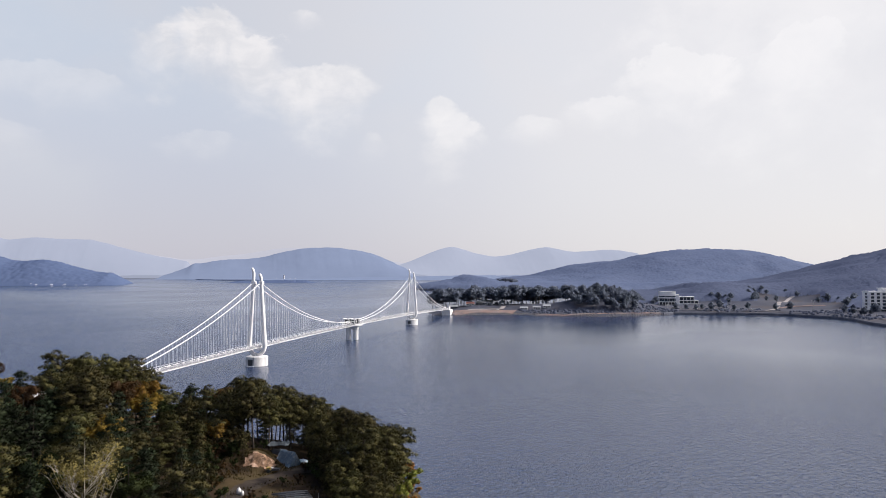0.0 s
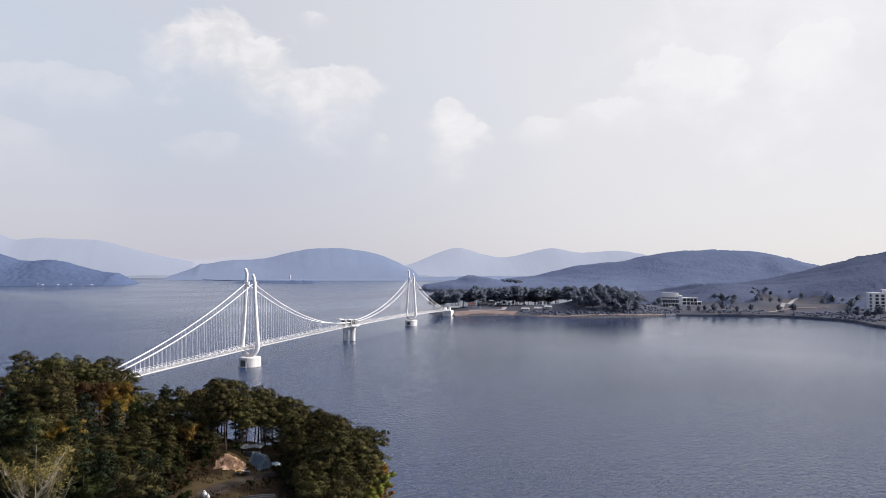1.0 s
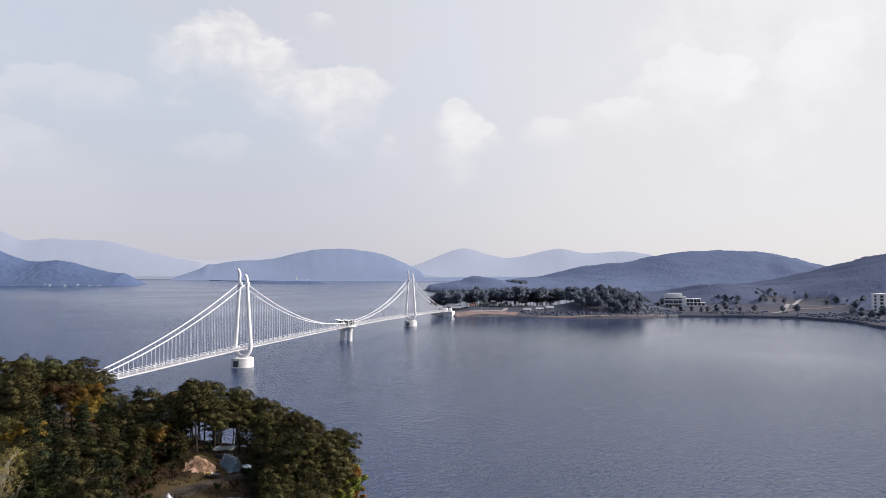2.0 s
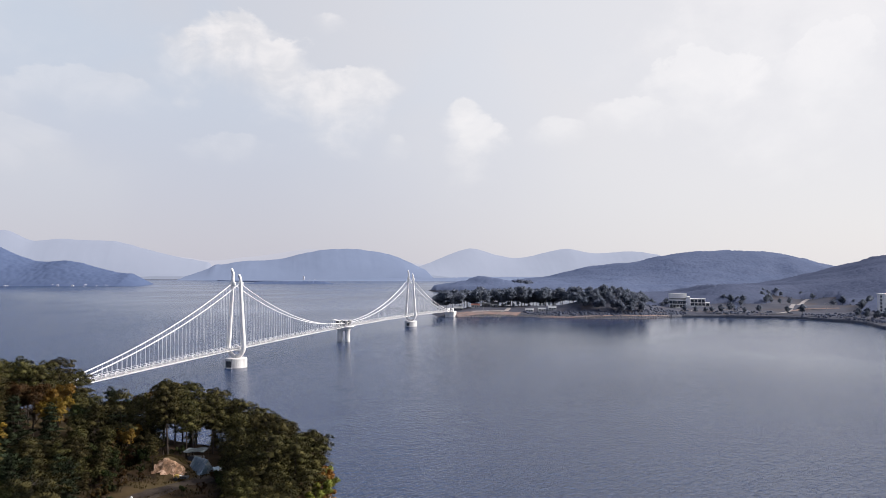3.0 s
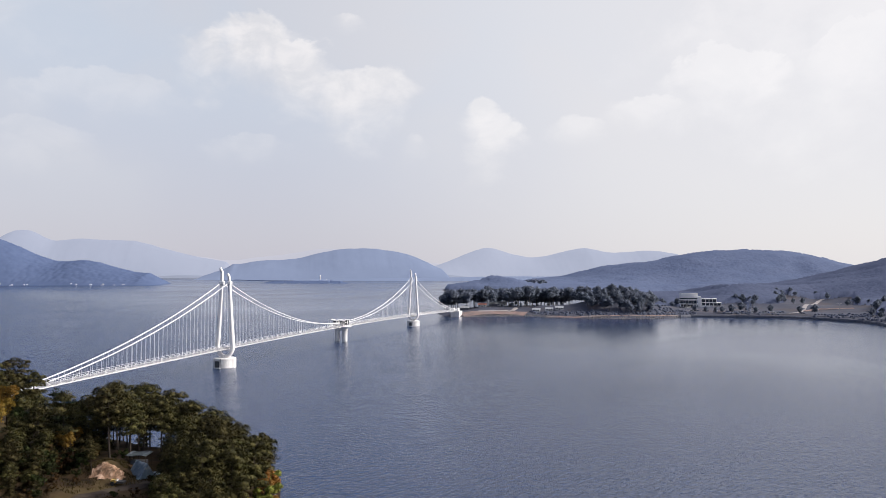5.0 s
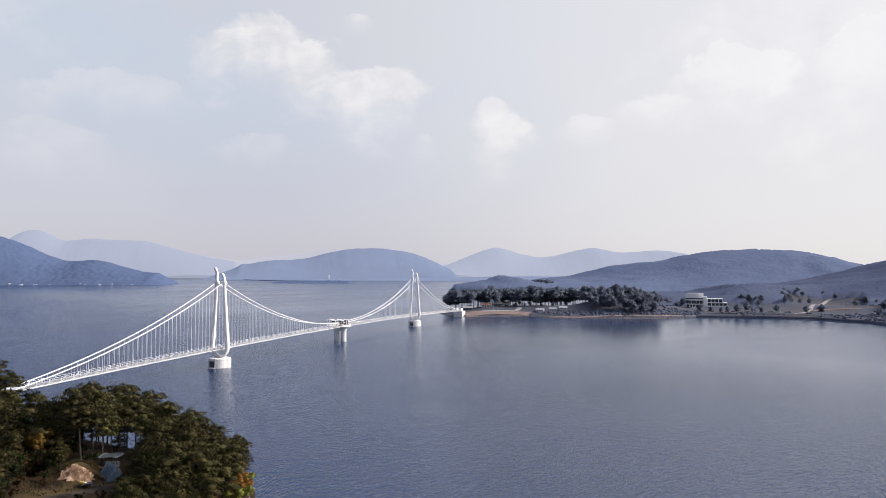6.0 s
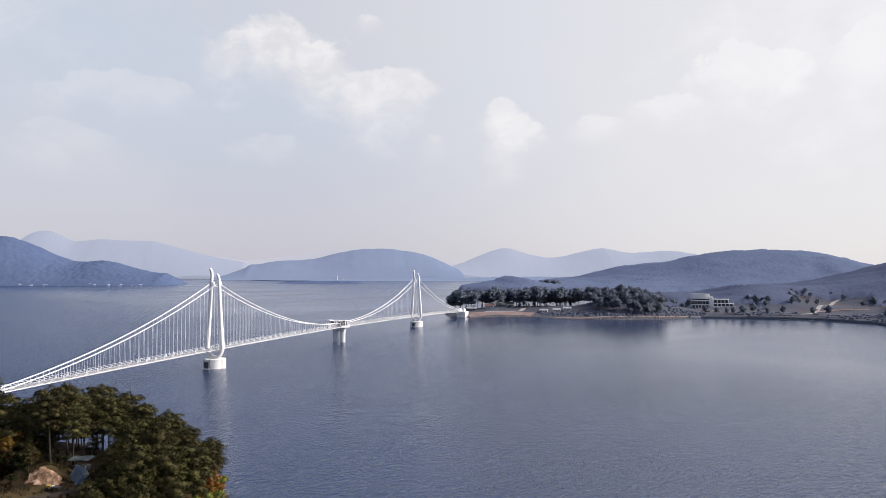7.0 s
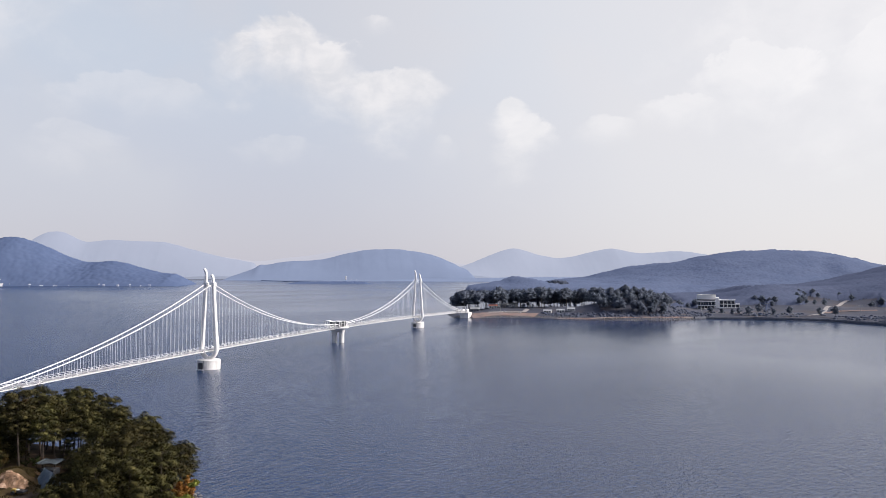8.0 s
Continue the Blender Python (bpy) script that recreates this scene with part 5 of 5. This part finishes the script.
# stone wall along the water
wall_pts = [(412, 706), (426, 710), (470, 698), (500, 679), (525, 660), (542, 606), (536, 578), (514, 538), (500, 498), (505, 430)]
bm = bmesh.new()
for (x0, y0), (x1, y1) in zip(wall_pts, wall_pts[1:]):
    add_tube(bm, [(x0, y0, 0.4), (x1, y1, 0.4)], [(2.1, 1.0), (2.1, 1.0)], 8, side=(0, 0, 1), square=0.8)
tagged(part("shore_wall", bm, M_WALL), "dark stone retaining wall along the water", "wall", kind="structure")
rng = random.Random(8)
verts, faces = [], []
for i in range(600):
    u = rng.random() * 6.999
    a, b = FAR_COAST[int(u)], FAR_COAST[int(u) + 1]
    f = u - int(u)
    x, y, r = a[0] + (b[0] - a[0]) * f + rng.uniform(-3, 4), a[1] + (b[1] - a[1]) * f + rng.uniform(-3, 5), rng.uniform(0.4, 1.3)
    z, k = max(0.0, shore_z(x, y)), len(verts)
    verts += [(x + r * rng.uniform(.7, 1.2), y, z), (x, y + r * rng.uniform(.7, 1.2), z), (x - r * rng.uniform(.7, 1.2), y, z), (x, y - r * rng.uniform(.7, 1.2), z), (x + rng.uniform(-.3, .3), y, z + r * rng.uniform(.6, 1.0)), (x, y, z - r)]
    faces += [(k + p, k + q, k + t) for p, q, t in ((0, 1, 4), (1, 2, 4), (2, 3, 4), (3, 0, 4), (1, 0, 5), (2, 1, 5), (3, 2, 5), (0, 3, 5))]
tagged(piece("shore_stones", mesh_of("shore_stones", verts, faces), M_ROCK), "grey stones and rubble along the far waterline", "stones", kind="stuff")

# villages far across the lake
from mathutils.bvhtree import BVHTree

FARHOUSE = cottage(16, 9, 4.5, M_FARWHITE, M_FARWHITE, "pale far-off building by the lake shore", "far village")
rng = random.Random(12)
spots_far = [(-1080 + 15 * i + rng.uniform(-8, 8), 2392 + rng.uniform(0, 26), rng.uniform(0.25, 0.7)) for i in range(40)]
spots_far += [(-60 + 22 * i + rng.uniform(-12, 12), 3908 + rng.uniform(0, 30), rng.uniform(0.3, 0.7)) for i in range(44)]
far_slopes = []
for nm in ("left_hill", "middle_hill", "spit", "backdrop"):
    me = bpy.data.objects[nm].data
    far_slopes.append(BVHTree.FromPolygons([v.co for v in me.vertices], [tuple(q.vertices) for q in me.polygons]))
for x, y, sc in spots_far:
    tops = [t.ray_cast((x, y, 500), (0, 0, -1))[0] for t in far_slopes]
    z = max([h.z for h in tops if h] + [-9])
    if 0.3 < z < 24:
        place(FARHOUSE, Matrix.Translation((x, y, z - 0.4)) @ Matrix.Rotation(rng.uniform(-0.5, 0.5), 4, "Z") @ Matrix.Scale(sc, 4))


shed = tagged(empty("long_shed", Matrix.Translation((-985, 2384, 2.0)) @ Matrix.Rotation(radians(12), 4, "Z")), "long pale farm shed at the foot of the hazy hill", "shed")
part("wall", box((-52, -9, -3), (52, 9, 5.5)), M_FARWHITE, shed)
part("roof", prism([(-54, -10), (54, -10), (54, 10), (-54, 10)], 5.5, 6.6), M_FARWHITE, shed)
for q in range(9):
    part("bay_door", box((-46 + 11 * q, -9.3, 0), (-41 + 11 * q, -8.9, 3.8)), M_GREY, shed)
silo = tagged(empty("white_tower", Matrix.Translation((112, 3925, 3.0))), "slim white tower by the far village", "tower")
part("shaft", lathe([(3.4, -3), (3.2, 17), (3.9, 18), (3.9, 20), (0.6, 22)], 16), M_FARWHITE, silo)

# ---- the clearing on the headland ----
strip("dirt_track", [(13, 151), (6, 150.5), (0, 146), (-5, 139), (-8, 131), (-9, 118)], 4.2, 0.08, M_TRACK, "rutted brown dirt track through the clearing", "track", headland, 1.5, 0.5)

xs, ys = np.linspace(-11, 3.5, 44), np.linspace(149.5, 157, 28)
verts, grid, faces = [], {}, []
for j, y in enumerate(ys):
    for i, x in enumerate(xs):
        e = ((x + 2.2) / 3.5) ** 2 + ((y - 152.2 + 0.15 * x) / 1.6) ** 2 + 0.7 * noise.noise(Vector((x * 0.7, y * 0.7, 2))) + 0.7 * noise.noise(Vector((x * 1.9, y * 1.9, 3)))
        if e < 1:
            grid[i, j] = len(verts)
            verts.append((x, y - 0.12, headland(x, y) + 0.12 + 0.55 * abs(noise.noise(Vector((x * 0.9, y * 0.5, 4)))) + 0.22 * noise.noise(Vector((x * 2.6, y * 2.6, 1)))))
for i, j in list(grid):
    quad = [grid.get(q) for q in ((i, j), (i + 1, j), (i + 1, j + 1), (i, j + 1))]
    if None not in quad:
        faces.append(tuple(quad))
tagged(piece("earth_bank", mesh_of("earth_bank", verts, faces), M_EARTH, smooth=True), "freshly cut bank of bare orange earth", "bank", kind="structure")

rng = random.Random(21)
verts, faces = [], []
for blade in range(13000):
    x, y = (rng.uniform(-26, 12), rng.uniform(112, 160)) if blade < 9000 else (rng.uniform(-9, 3), rng.uniform(152.6, 160))
    if noise.noise(Vector((x * 0.3, y * 0.3, 8))) < -0.1 or abs(y - 146 - 0.9 * (x - 0) * (1 if x < 0 else 0.4)) < 2.2:
        continue
    z, a, h = headland(x, y), rng.uniform(0, 6.28), rng.uniform(0.15, 0.5)
    dx, dy, k = math.cos(a) * 0.10, math.sin(a) * 0.10, len(verts)
    verts += [(x - dx, y - dy, z - .02), (x + dx, y + dy, z - .02), (x + rng.uniform(-.15, .15), y + rng.uniform(-.15, .15), z + h)]
    faces.append((k, k + 1, k + 2))
tagged(piece("dry_grass", mesh_of("dry_grass", verts, faces), M_GRASS), "thin dry brown grass on the clearing", "grass", kind="stuff")

# ridge tent of blue tarpaulin
tx, ty = 3.2, 154.4
tent = tagged(empty("ridge_tent", Matrix.Translation((tx, ty, headland(tx, ty) - 0.05)) @ Matrix.Rotation(radians(38), 4, "Z")), "pale blue tarpaulin ridge tent pitched on the track's edge", "tent")
L, W, HT = 2.3, 1.7, 2.7
for side in (-1, 1):
    bm = bmesh.new()
    rows = []
    for i in range(7):
        u = -L + 2 * L * i / 6
        rows.append([bm.verts.new((side * W * k / 5 * (1 + 0.05 * math.sin(3 * u)), u, HT * (1 - k / 5) ** 0.92 + 0.5 * (k / 5) * (1 - k / 5) * -0.3 - 0.06 * math.cos(u * 2.7))) for k in range(6)])
    for a, b in zip(rows, rows[1:]):
        for k in range(5):
            bm.faces.new((a[k], a[k + 1], b[k + 1], b[k]))
    bmesh.ops.solidify(bm, geom=bm.faces[:], thickness=0.03)
    part("canvas", bm, M_BLUE, tent, "creased pale blue sheet", smooth=True)
for end in (-1, 1):
    bm = bmesh.new()
    v = [bm.verts.new(p) for p in ((-W * .95, end * L * .97, 0), (0, end * L * .97, 0.0), (W * .95, end * L * .97, 0), (W * .45, end * L * .99, HT * .5), (0, end * L * .97, HT * .95), (-W * .45, end * L * .99, HT * .5))]
    bm.faces.new((v[0], v[1], v[4], v[5]))
    bm.faces.new((v[1], v[2], v[3], v[4]))
    bmesh.ops.solidify(bm, geom=bm.faces[:], thickness=0.03)
    part("gable", bm, M_BLUE, tent)
    part("pole", tube([(0, end * (L + .03), 0), (0, end * (L + .03), HT + .1)], 0.04, 6), M_GREY, tent)

sx, sy = 1.6, 159.8
shelter = tagged(empty("tarp_shelter", Matrix.Translation((sx, sy, headland(sx, sy)))  @ Matrix.Rotation(radians(-20), 4, "Z")), "flat grey-blue tarpaulin shelter on posts behind the tent", "shelter")
bm = bmesh.new()
n = 7
g = [[bm.verts.new((-2.2 + 4.4 * i / (n - 1), -1.4 + 2.8 * j / (n - 1), 2.2 + 0.35 * j / (n - 1) - 0.14 * math.sin(math.pi * i / (n - 1) * 2))) for i in range(n)] for j in range(n)]
for j in range(n - 1):
    for i in range(n - 1):
        bm.faces.new((g[j][i], g[j][i + 1], g[j + 1][i + 1], g[j + 1][i]))
bmesh.ops.solidify(bm, geom=bm.faces[:], thickness=0.03)
part("sheet", bm, M_OLDTARP, shelter, smooth=True)
for px in (-2, 2):
    for py in (-1.2, 1.2):
        part("post", tube([(px, py, -0.2), (px, py, 2.3 + 0.1 * py)], 0.05, 6), M_BARK, shelter)
part("stacked_goods", box((-1.6, -0.9, 0), (1.5, 0.9, 1.1), bevel=0.2), M_DARK, shelter)

bx, by = 6.0, 156.6
pile = tagged(empty("tarp_pile", Matrix.Translation((bx, by, headland(bx, by)))), "low heap covered with a pale blue sheet", "heap")
bm = bmesh.new()
bmesh.ops.create_icosphere(bm, subdivisions=3, radius=1.0, matrix=Matrix.Diagonal((1.5, 0.9, 0.7, 1)))
for v in bm.verts:
    v.co += v.co.normalized() * 0.18 * noise.noise(v.co * 2.2)
    v.co.z = max(v.co.z, -0.1)
part("sheet", bm, M_BLUE, pile, smooth=True)
part("weight_stone", box((0.5, -1.0, 0), (0.9, -0.6, 0.3), bevel=0.08), M_ROCK, pile)

# motor cultivator
cx, cy = -0.4, 149.6
cult = tagged(empty("motor_cultivator", Matrix.Translation((cx, cy, headland(cx, cy) + 0.05)) @ Matrix.Rotation(radians(70), 4, "Z")), "small yellow and black motor cultivator on the track", "cultivator")
part("engine", box((-0.4, -0.2, 0.4), (0.4, 0.7, 1.0), bevel=0.08), M_YPAINT, cult)
part("frame", box((-0.3, -1.0, 0.35), (0.3, 0.9, 0.5), bevel=0.03), M_DARK, cult)
part("load_bed", box((-0.55, -1.9, 0.45), (0.55, -0.6, 0.8), bevel=0.04), M_DARK, cult)
part("seat", box((-0.3, -0.6, 0.8), (0.3, -0.2, 0.95), bevel=0.05), M_SACK, cult)
for s in (-1, 1):
    part("wheel", tube([(s * 0.45, 0.2, .35), (s * 0.65, 0.2, .35)], 0.36, 14), M_RUBBER, cult)
    part("handlebar", tube([(s * 0.25, 0.1, 0.95), (s * 0.35, -0.8, 1.25)], 0.03, 6), M_GREY, cult)

# white sacks, stakes, vegetable bed
def sack(x, y, sc):
    ob = empty("sack", Matrix.Translation((x, y, headland(x, y))) @ Matrix.Scale(sc, 4))
    bm = bmesh.new()
    bmesh.ops.create_icosphere(bm, subdivisions=2, radius=1.0, matrix=Matrix.Translation((0, 0, .5)) @ Matrix.Diagonal((0.42, 0.36, 0.6, 1)))
    for v in bm.verts:
        v.co += v.co.normalized() * 0.06 * noise.noise(v.co * 4)
        v.co.z = max(v.co.z, 0)
    part("bag", bm, M_SACK, ob, smooth=True)
    part("tie", tube([(0, 0, 1.0), (0.03, 0, 1.2)], [0.09, 0.14], 7), M_SACK, ob)
    return tagged(ob, "white filled plastic sack standing on the grass", "sack", "white sacks")


sack(-5.9, 135.1, 1.1)
sack(-5.3, 134.6, 0.8)
bed = tagged(empty("vegetable_bed", Matrix.Translation((3.2, 133.2, headland(3.2, 133.2))) @ Matrix.Rotation(radians(8), 4, "Z")), "small vegetable bed with dark mulched ridges", "garden bed")
for i in range(6):
    part("ridge", tube([(-3.2, -3 + 1.15 * i, 0.05), (-1, -3 + 1.15 * i, 0.12), (1, -3 + 1.15 * i, 0.12), (3.2, -3 + 1.15 * i, 0.05)], [(0.18, 0.3), (0.22, 0.36), (0.22, 0.36), (0.16, 0.3)], 8, side=(0, 0, 1)), M_MULCH, bed, smooth=True)
for i, (x, y) in enumerate(((0.5, 127.6), (2.4, 127.9), (4.6, 127.2), (6.3, 127.8), (7.4, 130.5))):
    st = tagged(empty("stake", Matrix.Translation((x, y, headland(x, y)))), "pale weathered stake beside the vegetable bed", "stake", "bed stakes")
    part("shaft", tube([(0, 0, -0.3), (0.03 * i, 0.02, 1.3 + 0.1 * (i % 3))], [0.07, 0.055], 7), M_PALEBARK, st)

# rocks at the foot of the point
rock_bm = bmesh.new()
bmesh.ops.create_icosphere(rock_bm, subdivisions=2, radius=1.0)
for v in rock_bm.verts:
    v.co *= 1 + 0.35 * noise.noise(v.co * 1.3)
rock_me = bpy.data.meshes.new("rock")
rock_bm.to_mesh(rock_me)
rock_bm.free()
for i in range(26):
    t = i / 25
    x, y = 23.0 + 5.0 * math.sin(t * 2.6) + rng.uniform(-.6, .6), 130 + 46 * t
    ob = piece("rock", rock_me, M_ROCK, smooth=False)
    r = rng.uniform(0.25, 0.6)
    ob.matrix_world = Matrix.Translation((x, y, max(-0.2, headland(x, y)) + 0.1 * r)) @ Matrix.Rotation(rng.uniform(0, 6.28), 4, "Z") @ Matrix.Diagonal((r * 1.3, r, r * 0.7, 1))
    tagged(ob, "pale weathered rock on the waterline of the point", "rock", "shore rocks")
